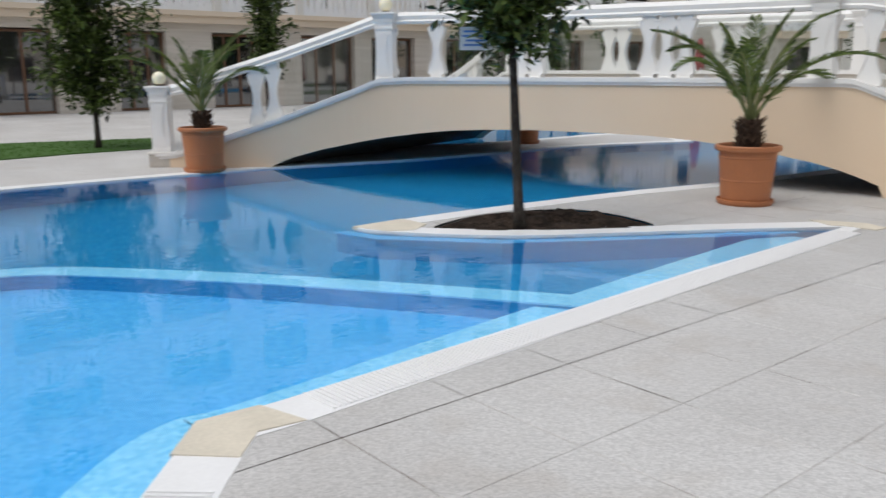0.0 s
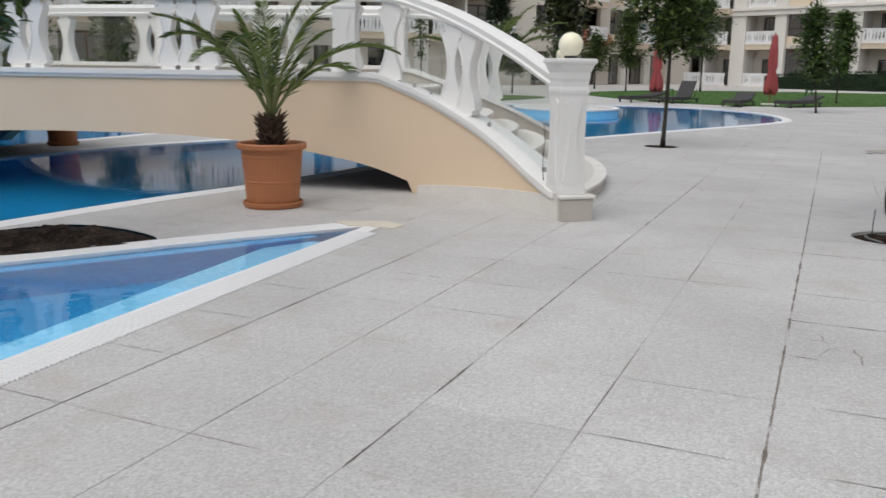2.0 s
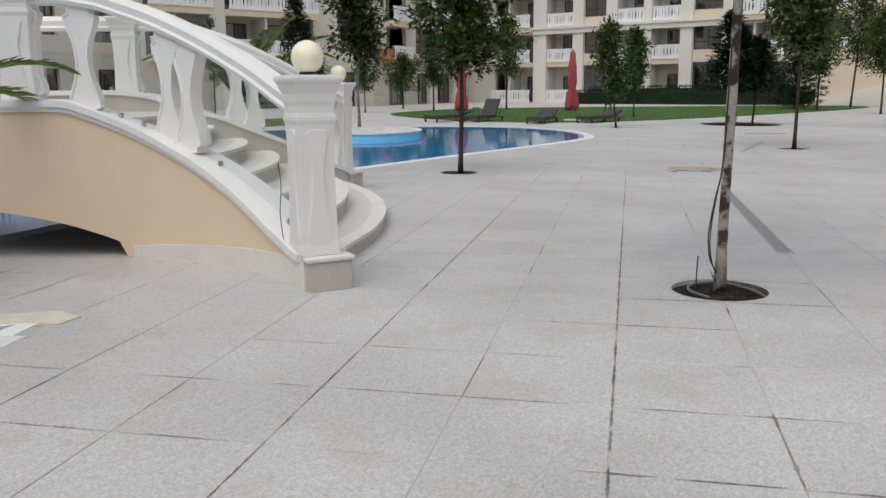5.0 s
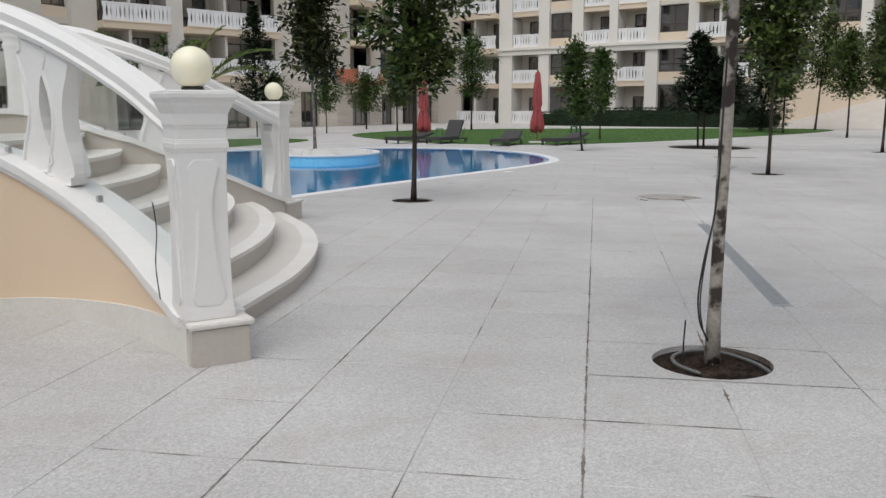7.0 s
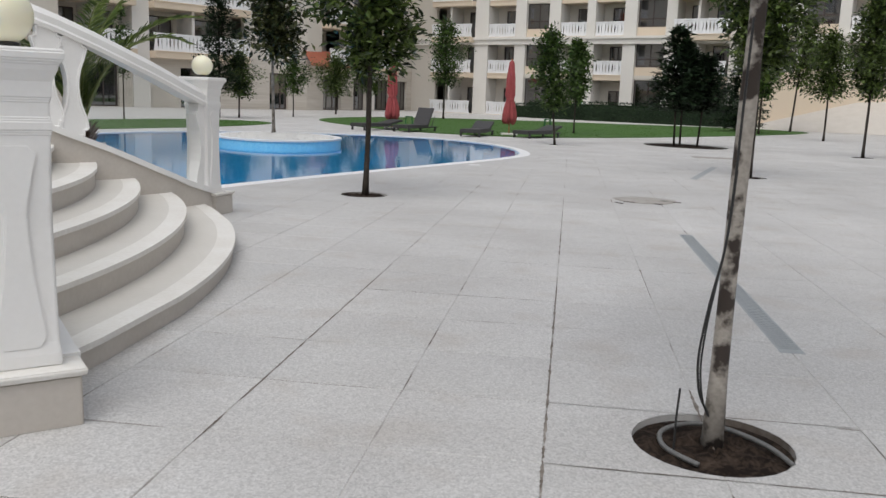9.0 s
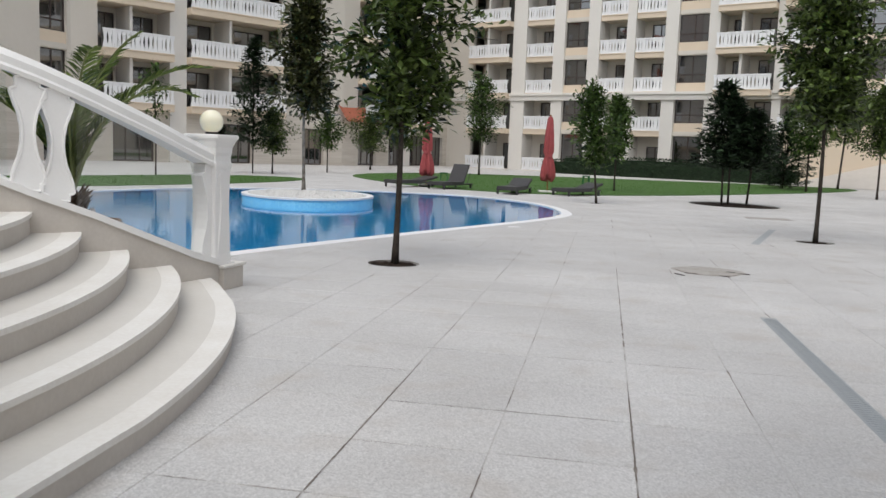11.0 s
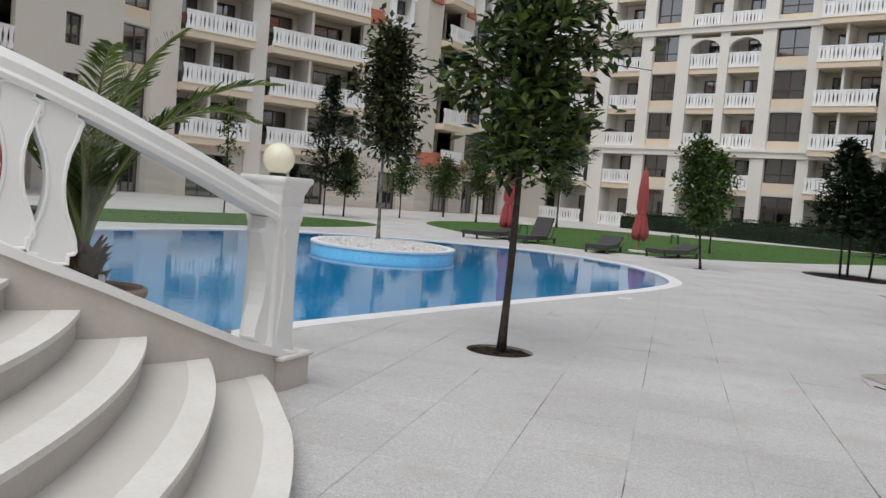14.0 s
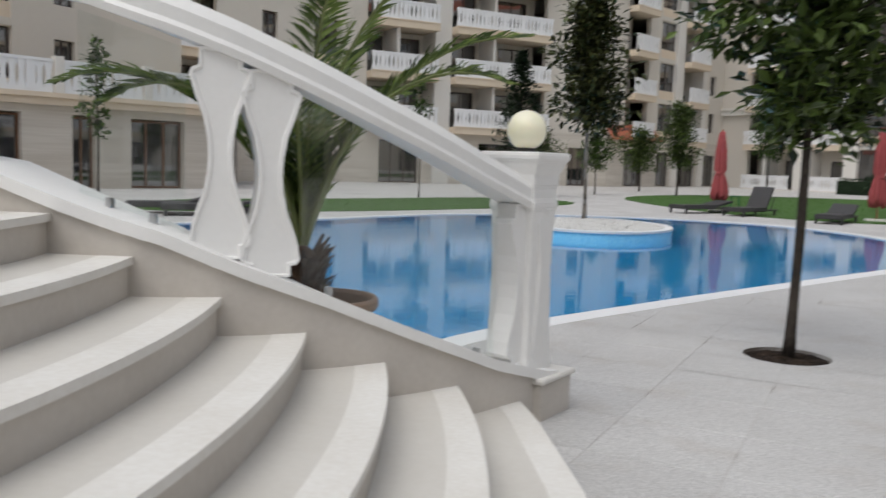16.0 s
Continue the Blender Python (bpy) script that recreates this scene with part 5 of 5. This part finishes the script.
def hedge(label, p0, p1, w, h, seed):
    rs = random.Random(seed)
    a, b = Vector((*p0, 0)), Vector((*p1, 0))
    d = (b - a)
    n = Vector((-d.y, d.x, 0)).normalized()
    mb, pts = MB(), []
    for _ in range(int(d.length * 260)):
        q, v, z = rs.random(), rs.uniform(-1, 1), rs.random()
        face = rs.random()
        if face < 0.45:
            v = -1 + rs.uniform(-.06, .06)
        elif face < 0.75:
            z = 1 + rs.uniform(-.05, .03)
        pts.append((a + d * q + n * (v * w / 2) + Vector((0, 0, 0.03 + z * h)), n * -0.4 + Vector((0, 0, .3))))
    leaves(mb, pts, 0.16, rs)
    t = thing("hedge", label, "hedge")
    core = MB()
    m = Matrix.Translation(a) @ Matrix.Rotation(math.atan2(d.y, d.x), 4, "Z")
    core.box(0, -w * 0.42, 0, d.length, w * 0.42, h * 0.93, m)
    part("core", core, CONIF, t)
    part("foliage", mb, CONIF, t, "clipped dark green foliage")


hedge("long clipped dark hedge before the apartments", (9.0, 60.0), (23.5, 49.0), 1.2, 0.95, 41)
hedge("clipped hedge before the ground floor flats", (11.0, 61.8), (24.0, 52.0), 1.5, 1.25, 42)

# low boundary wall and ramp beyond the lawn tip
ramp = thing("ramp", "peach walled pale stone ramp beyond the lawn", "ramp", kind="structure")
part("ramp_wall", MB().add([(23.4, 51.6, 0), (34.6, 43.0, 0), (34.6, 43.0, 4.0), (23.4, 51.6, 3.6), (23.7, 52.0, 0), (34.9, 43.4, 0), (34.9, 43.4, 4.0), (23.7, 52.0, 3.6)],
                           [(0, 1, 2, 3), (7, 6, 5, 4), (3, 2, 6, 7), (0, 3, 7, 4), (1, 5, 6, 2)]), PEACH, ramp)
part("ramp_slope", MB().add([(22.3, 48.2, 0.01), (36.8, 36.8, 0.01), (38.5, 40.2, 2.6), (30.1, 47.0, 2.1), (24.0, 51.1, 0.01)], [(0, 1, 2, 3), (0, 3, 4)]), LIME, ramp)


# ---- poolside furniture ----
def lounger(label, x, y, turn, back):
    t = thing("sun_lounger", label, "lounger", Matrix.Translation((x, y, 0)) @ Matrix.Rotation(radians(turn), 4, "Z"), group="loungers by the pool")
    part("seat", MB().box(-0.95, -0.33, 0.13, 0.35, 0.33, 0.25), WICKER, t, bevel=0.02)
    bk = Matrix.Translation((0.33, 0, 0.21)) @ Matrix.Rotation(-radians(back), 4, "Y")
    part("backrest", MB().box(0, -0.33, -0.03, 0.72, 0.33, 0.04), WICKER, t, bevel=0.02, m=bk)
    for sy in (-0.31, 0.31):
        part("side_rail", MB().tube([(-0.95, sy, 0.17), (0.35, sy, 0.17), (0.92, sy, 0.17)], 0.025, 8), WICKER, t)
        for sx in (-0.85, 0.80):
            part("leg", MB().box(sx - 0.03, sy - 0.03, 0, sx + 0.03, sy + 0.03, 0.17), WICKER, t, bevel=0.005)
    if back > 10:
        part("prop", MB().tube([(0.62, -0.28, 0.17), (0.8, -0.28, 0.19 + 0.42 * math.sin(radians(back)))], 0.014, 6), WICKER, t)
    return t


def umbrella(label, x, y, h):
    rs = random.Random(int(x * 10))
    t = thing("parasol", label, "parasol", Matrix.Translation((x, y, 0)), group="closed parasols")
    part("base", MB().box(-0.28, -0.28, 0, 0.28, 0.28, 0.07), NOSE, t, "pale stone base", bevel=0.01)
    part("pole", MB().tube([(0, 0, 0.05), (0, 0, h)], 0.022, 10), FRAMEW, t, "dark pole")
    n, zs = 48, [0.42, 0.52, 0.75, 1.0, 1.125, 1.25, 1.5, 1.8, 2.0, 2.2, 2.3, 2.33]
    rr = [0.195, 0.205, 0.185, 0.14, 0.112, 0.14, 0.135, 0.125, 0.11, 0.09, 0.07, 0.02]
    st = []
    for z, r in zip(zs, rr):
        zz = z * h / 2.35
        fold = [1 + (0.30 if r > 0.12 else 0.12) * math.cos(7 * 2 * math.pi * i / n + z * 1.6) + 0.14 * math.cos(4 * math.pi * i / n + x) + rs.uniform(-.05, .05) for i in range(n)]
        st.append([(r * f * math.cos(2 * math.pi * i / n), r * f * math.sin(2 * math.pi * i / n), zz + (0.07 * math.cos(7 * 2 * math.pi * i / n) + 0.05 * math.sin(i * 0.4) if z < .6 else 0)) for i, f in enumerate(fold)])
    part("canopy", MB().sweep(st), CLOTH, t, "furled faded red canopy", smooth=True)
    part("tie", MB().lathe([(0.125, 1.08 * h / 2.35), (0.135, 1.10 * h / 2.35), (0.135, 1.15 * h / 2.35), (0.125, 1.17 * h / 2.35)], 20), CLOTH, t)
    part("finial", MB().lathe([(0.03, 0), (0.035, 0.03), (0.015, 0.06), (0.0, 0.07)], 12), FRAMEW, t, m=Matrix.Translation((0, 0, h - 0.02)))


umbrella("closed faded red parasol on a pale base by the loungers", 4.95, 24.6, 2.6)
umbrella("closed faded red parasol at the lawn edge", 0.78, 26.1, 2.5)
umbrella("closed faded red parasol beside the far poolside lawn", -12.4, 19.0, 2.3)
lounger("dark wicker sun lounger with low back by the pool", 3.7, 22.9, 70, 20)
lounger("dark wicker sun lounger lying flat by the pool", 5.75, 23.2, 46, 14)
lounger("dark wicker sun lounger with raised back", 1.65, 24.8, 56, 60)
lounger("dark wicker sun lounger by the furled parasol", 0.25, 25.1, 46, 11)
lounger("dark wicker sun lounger on the poolside lawn", -10.6, 14.4, 35, 20)
lounger("dark wicker sun lounger beside the poolside lawn", -9.6, 14.2, 35, 8)


def stool(label, x, y):
    t = thing("stool", label, "stool", Matrix.Translation((x, y, 0.02)), group="green stools on the lawn")
    part("seat", MB().box(-0.17, -0.17, 0.36, 0.17, 0.17, 0.40), GREENP, t, bevel=0.015)
    for sx in (-1, 1):
        for sy in (-1, 1):
            part("leg", MB().tube([(sx * 0.15, sy * 0.15, -0.02), (sx * 0.12, sy * 0.12, 0.37)], [0.018, 0.026], 8), GREENP, t)


stool("small green plastic stool on the lawn by the loungers", 1.41, 30.2)
stool("small green plastic stool under the lawn tree", 7.9, 34.5)


# ---- small things on the terrace ----
def ground_box(name, label, category, x, y, lx, ly, turn, z, material, kind=""):
    m = Matrix.Translation((x, y, 0)) @ Matrix.Rotation(radians(turn), 4, "Z")
    ob = part(name, MB().box(-lx / 2, -ly / 2, -0.01, lx / 2, ly / 2, z), material, m=m)
    return tagged(ob, label, category, kind=kind)


dr = thing("drain_channel", "narrow grey slotted drain set in the paving", "drain", Matrix.Translation((3.745, 0.29, 0)) @ Matrix.Rotation(math.atan2(3.92, 0.71), 4, "Z"))
part("channel", MB().box(-1.98, -0.062, -0.02, 1.98, 0.062, 0.006), DRAIN, dr)
for i in range(96):
    part("slat", MB().box(-0.004, -0.05, 0.004, 0.006, 0.05, 0.009) if i == 0 else bpy.data.objects["slat"].data, DRAIN, dr, m=Matrix.Translation((-1.90 + i * 0.04, 0, 0)))
cover = thing("manhole_cover", "worn stone-filled manhole cover in the paving", "manhole", Matrix.Translation((4.48, 5.06, 0)) @ Matrix.Rotation(radians(-9.5), 4, "Z"))
part("rim", MB().prism(disc(0, 0, 0.40, 32, wob=0.04), -0.01, 0.007), IRON, cover)
for cx, cy, ca, cl in ((0.33, -0.08, -12, 0.22), (-0.1, 0.33, 5, 0.12), (-0.22, -0.30, -20, 0.14), (0.12, -0.39, -25, 0.12), (-0.36, -0.45, -60, 0.16)):
    part("chip", MB().box(-cl / 2, -0.012, 0.0, cl / 2, 0.012, 0.0128), FRAME, cover, "dark broken edge", m=Matrix.Translation((cx, cy, 0)) @ Matrix.Rotation(radians(ca), 4, "Z"))
part("lid", MB().prism(disc(0, 0, 0.365, 32, wob=0.03), -0.01, 0.012), IRON, cover, "stone-filled lid")
part("keyhole", MB().box(0.2, -0.03, 0.0, 0.29, 0.03, 0.0135), POST, cover)
ground_box("manhole_cover", "small square cover in the paving", "manhole", 8.9, 15.0, 1.0, 0.65, -9.5, 0.006, IRON)

ground_box("skimmer_lid", "small white plastic skimmer lid by the pool coping", "lid", 2.66, 10.06, 0.19, 0.10, 5, 0.012, BALW)
dr2 = thing("drain_channel", "short pale grey drain set in the paving", "drain", Matrix.Translation((7.0, 10.1, 0)) @ Matrix.Rotation(radians(64.8), 4, "Z"))
part("channel", MB().box(-1.72, -0.062, -0.02, 1.72, 0.062, 0.0065), DRAIN, dr2)
# cable and hoses at the patchy tree
cab = thing("cable", "black cable hanging down the tree trunk", "cable", Matrix.Translation((-0.043, 0.046, 0)))
part("strand", MB().tube([tuple(p) for p in smooth_loop([(2.60, -2.905, 1.5), (2.59, -2.915, 1.2), (2.585, -2.915, 0.92), (2.572, -2.915, 0.72), (2.54, -2.92, 0.56), (2.518, -2.925, 0.42), (2.512, -2.925, 0.32), (2.53, -2.915, 0.21), (2.572, -2.90, 0.13)], 5, closed=False)], 0.0045, 6), BLACK, cab, smooth=True)
part("strand", MB().tube([tuple(p) for p in smooth_loop([(2.592, -2.91, 1.0), (2.578, -2.918, 0.78), (2.55, -2.925, 0.60), (2.528, -2.928, 0.44), (2.522, -2.928, 0.30), (2.545, -2.915, 0.18), (2.575, -2.905, 0.12)], 5, closed=False)], 0.0035, 6), BLACK, cab, smooth=True)
hs = thing("irrigation_hose", "grey irrigation hose coiled in the tree pit", "hose", Matrix.Translation((-0.043, 0.046, 0)))
part("loop", MB().tube([tuple(p) for p in smooth_loop([(2.50, -3.05, 0.0), (2.42, -2.93, 0.01), (2.45, -2.78, 0.01), (2.58, -2.70, 0.012), (2.70, -2.74, 0.012), (2.80, -2.90, 0.01), (2.83, -3.05, 0.005)], 5, closed=False)], 0.0095, 8), HOSE, hs, smooth=True)
stk = thing("stake", "thin dark stake in the tree pit", "stake", Matrix.Translation((-0.043, 0.046, 0)))
part("rod", MB().tube([(2.45, -2.93, -0.03), (2.45, -2.93, 0.12), (2.455, -2.93, 0.23)], 0.004, 6), BLACK, stk)

# loose cable beside the bridge newel
cab2 = thing("cable", "thin black cable hanging beside the bridge newel", "cable")
part("strand", MB().tube([tuple(p) for p in smooth_loop([(-0.12, -2.83, 0.80), (-0.105, -2.84, 0.66), (-0.115, -2.85, 0.50), (-0.105, -2.84, 0.33)], 5, closed=False)], 0.003, 6), BLACK, cab2, smooth=True)

# sign hung in the shore tree
sg = thing("sign", "small blue and white notice hung in the shore tree", "sign", Matrix.Translation((-3.80, -5.45, 1.52)) @ Matrix.Rotation(radians(38), 4, "Z"))
part("board", MB().box(-0.13, -0.006, -0.09, 0.13, 0.006, 0.09), SIGNW, sg, bevel=0.003)
for k, w in ((0.055, .10), (0.02, .11), (-0.015, .08), (-0.05, .10)):
    part("line", MB().box(-w, -0.0085, k - 0.008, w, -0.0055, k + 0.008), SIGNB, sg)

# sand-coloured corner stones in the coping
def corner_stone(poly, label):
    ob = part("corner_stone", MB().prism(poly, -0.02, 0.013), SAND)
    return tagged(ob, label, "stone", kind="structure")


corner_stone([(-1.11, -3.46), (-1.30, -3.34), (-1.72, -3.46), (-1.52, -3.62), (-1.38, -3.58), (-1.16, -3.62)][::-1], "sand-coloured stone closing the coping point")
corner_stone([(-2.10, -9.05), (-2.16, -9.30), (-1.99, -9.52), (-1.79, -9.38), (-1.91, -9.21), (-1.85, -9.03)], "sand-coloured stone at the coping corner")
corner_stone([(-4.56, -6.13), (-4.2, -6.09), (-4.06, -5.92), (-4.15, -5.66), (-4.49, -5.6)], "sand-coloured stone closing the planted point")

# slats of the overflow grating along the near shore
gr = thing("overflow_grating", "white slotted overflow grating along the pool edge", "grating")
slat = MB().box(-0.104, -0.0065, 0.004, 0.104, 0.0065, 0.016).mesh("grating_slat", COPING)
rows = [((-1.40, -3.60), (-2.08, -8.97)), ((-1.97, -9.53), (-1.0, -10.8))]
for a, b in rows:
    a, b = Vector(a), Vector(b)
    d = (b - a).normalized()
    nrm = Vector((-d.y, d.x)) if Vector((-d.y, d.x)).x > 0 else Vector((d.y, -d.x))
    ang = math.atan2(nrm.y, nrm.x)
    count = int((b - a).length / 0.0265)
    for i in range(9, count - 3):
        p = a + d * (i * 0.0265) + nrm * 0.114
        part("grating_slat", slat, None, gr, m=Matrix.Translation((p.x, p.y, 0)) @ Matrix.Rotation(ang, 4, "Z"))

# ---- paving slabs ----
GRID = radians(-10.6)
GX, GY, PITCH = 0.742, -2.804, 0.598
pave = thing("paving", "square pale grey granite slabs with thin sandy joints", "paving", kind="structure")
cg, sg_ = math.cos(GRID), math.sin(GRID)
ROUND = [disc(x, y, r + 0.002) for x, y, r in PITS]
COPE = [tuple(p) for p in COPE_OUT]


def to_world(i, j):
    return (GX + PITCH * (i * cg - j * sg_), GY + PITCH * (i * sg_ + j * cg))


region = [to_world(-12, -16), to_world(16, -16), to_world(16, 30), to_world(-12, 30)]
joint_holes = [h for h in ROUND] + [[tuple(p) for p in SOILBED]]
jm = fill(region, joint_holes + [COPE], 0.002)
tagged(part("joint_bed", jm, JOINT, pave), "sandy joints")
loose, near_n, rs_ = MB(), 0, random.Random(77)
variants = []
for k in range(10):
    wide, thin = rs_.uniform(0.0014, 0.0031), rs_.uniform(0.0005, 0.0016)
    t0, t2 = (wide, thin) if k % 2 == 0 else (thin, wide)
    t1, t3 = rs_.uniform(0.0018, 0.0046), rs_.uniform(0.0018, 0.0046)
    g = PITCH / 2
    side = [(-g + t0, -g + t1), (g - t2, -g + t1), (g - t2, g - t3), (-g + t0, g - t3)]
    rim_ = []
    for q in range(4):
        (ax, ay), (bx, by) = side[q], side[(q + 1) % 4]
        for e in range(5):
            w = rs_.uniform(0, 0.0022) if e else 0.0
            x, y = ax + (bx - ax) * e / 5, ay + (by - ay) * e / 5
            rim_.append((x - w * (x > 0.25) + w * (x < -0.25), y - w * (y > 0.25) + w * (y < -0.25)))
    n_e = len(rim_)
    variants.append(MB().add([(x, y, 0.002) for x, y in rim_] + [(x * 0.994, y * 0.994, 0.005) for x, y in rim_],
                             [tuple(range(n_e, 2 * n_e))] + [(e, (e + 1) % n_e, n_e + (e + 1) % n_e, n_e + e) for e in range(n_e)]).mesh("slab", PAVING))
for i in range(-12, 16):
    for j in range(-16, 30):
        quad = [to_world(i, j), to_world(i + 1, j), to_world(i + 1, j + 1), to_world(i, j + 1)]
        c = to_world(i + 0.5, j + 0.5)
        pit = [h for h in ROUND if any(inside(p, quad) for p in h) or inside(c, h)]
        hit = any(inside(p, COPE) for p in quad) or any(inside(p, quad) for p in COPE)
        bed = any(inside(p, SOILBED) for p in quad) or any(inside(p, quad) for p in SOILBED)
        shrink = [tuple(Vector(c).lerp(Vector(p), 0.989)) for p in quad]
        if all(inside(p, COPE) for p in quad):
            continue
        if pit or hit or bed:
            holes = pit + ([COPE] if hit else []) + ([[tuple(p) for p in SOILBED]] if bed else [])
            piece = fill(shrink, holes, 0.005)
            if piece.f:
                used = sorted({v for f in piece.f for v in f})
                idx = {v: n for n, v in enumerate(used)}
                loose.add([piece.v[v] for v in used], [tuple(idx[v] for v in f) for f in piece.f])
        elif -4 <= i <= 7 and -12 <= j <= 12 and near_n < 300:
            part("slab", variants[2 * rs_.randrange(5) + i % 2], None, pave, m=Matrix.Translation((*c, 0)) @ Matrix.Rotation(GRID, 4, "Z"))
            near_n += 1
        else:
            loose.add([(*p, 0.005) for p in shrink], [(0, 1, 2, 3)])
tagged(part("slabs", loose, PAVING, pave), "pale grey granite slabs", kind="stuff")

# soil and moss washed into some joints, in ragged runs, and two cracked slabs
silt, rd = MB(), random.Random(31)


def ragged_run(line, along, lo, hi, wide, chance):
    """Short torn patches of dirt on a joint: line and along in slabs, wide in metres."""
    x = lo
    while x < hi:
        ln = rd.uniform(0.15, 0.75)
        if rd.random() < chance:
            n, up, down = 14, [], []
            for k in range(n + 1):
                q, w = x + ln * k / n, wide * math.sin(math.pi * (0.08 + 0.84 * k / n)) * rd.uniform(0.35, 1.5)
                off = rd.uniform(-0.3, 0.3) * wide
                for side_, row in ((w + off, up), (-w + off, down)):
                    v = line + side_ / PITCH
                    row.append((*(to_world(v, q) if along else to_world(q, v)), 0.0062))
            silt.add(up + down, [(k, k + 1, n + 2 + k, n + 1 + k) for k in range(n)])
        x += ln * rd.uniform(0.9, 1.5)


for line, lo, hi, wide, chance in ((2, -7.5, 10, 0.006, 0.8), (0, -8, 4, 0.0042, 0.65), (3, -4, 6, 0.007, 0.35), (-1, -4, 7, 0.0035, 0.4), (1, 2, 9, 0.0025, 0.2)):
    ragged_run(line, True, lo, hi, wide, chance)
for line in range(-9, 7):
    for lo in range(-2, 4):
        if rd.random() < 0.5:
            ragged_run(line, False, lo + rd.uniform(0, 0.4), lo + rd.uniform(0.6, 1.0), 0.0032, 0.7)
tagged(part("joint_silt", silt, DIRT, pave), "dark soil washed into the joints", kind="stuff")


def crack(pts, w):
    mb, st = MB(), []
    for k, p in enumerate(pts):
        d = Vector(pts[min(k + 1, len(pts) - 1)]) - Vector(pts[max(k - 1, 0)])
        nrm = Vector((-d.y, d.x)).normalized() * w * (0.4 if k in (0, len(pts) - 1) else rd.uniform(0.7, 1.3))
        a, b = Vector(p) + nrm, Vector(p) - nrm
        st += [(a.x, a.y, 0.0064), (b.x, b.y, 0.0064)]
    mb.add(st, [(2 * k, 2 * k + 2, 2 * k + 3, 2 * k + 1) for k in range(len(pts) - 1)])
    part("crack", mb, DIRT, pave, "dark crack in a slab")
crack([(1.50, -5.69), (1.54, -5.705), (1.57, -5.70), (1.60, -5.74)], 0.004)
crack([(1.575, -5.59), (1.585, -5.64), (1.58, -5.70)], 0.003)
crack([(1.69, -5.80), (1.685, -5.85), (1.70, -5.90), (1.68, -6.02)], 0.005)
crack([(1.52, -5.94), (1.55, -5.88), (1.58, -5.82), (1.62, -5.80)], 0.0025)
crack([(3.11, -2.66), (3.15, -2.665), (3.20, -2.68)], 0.005)
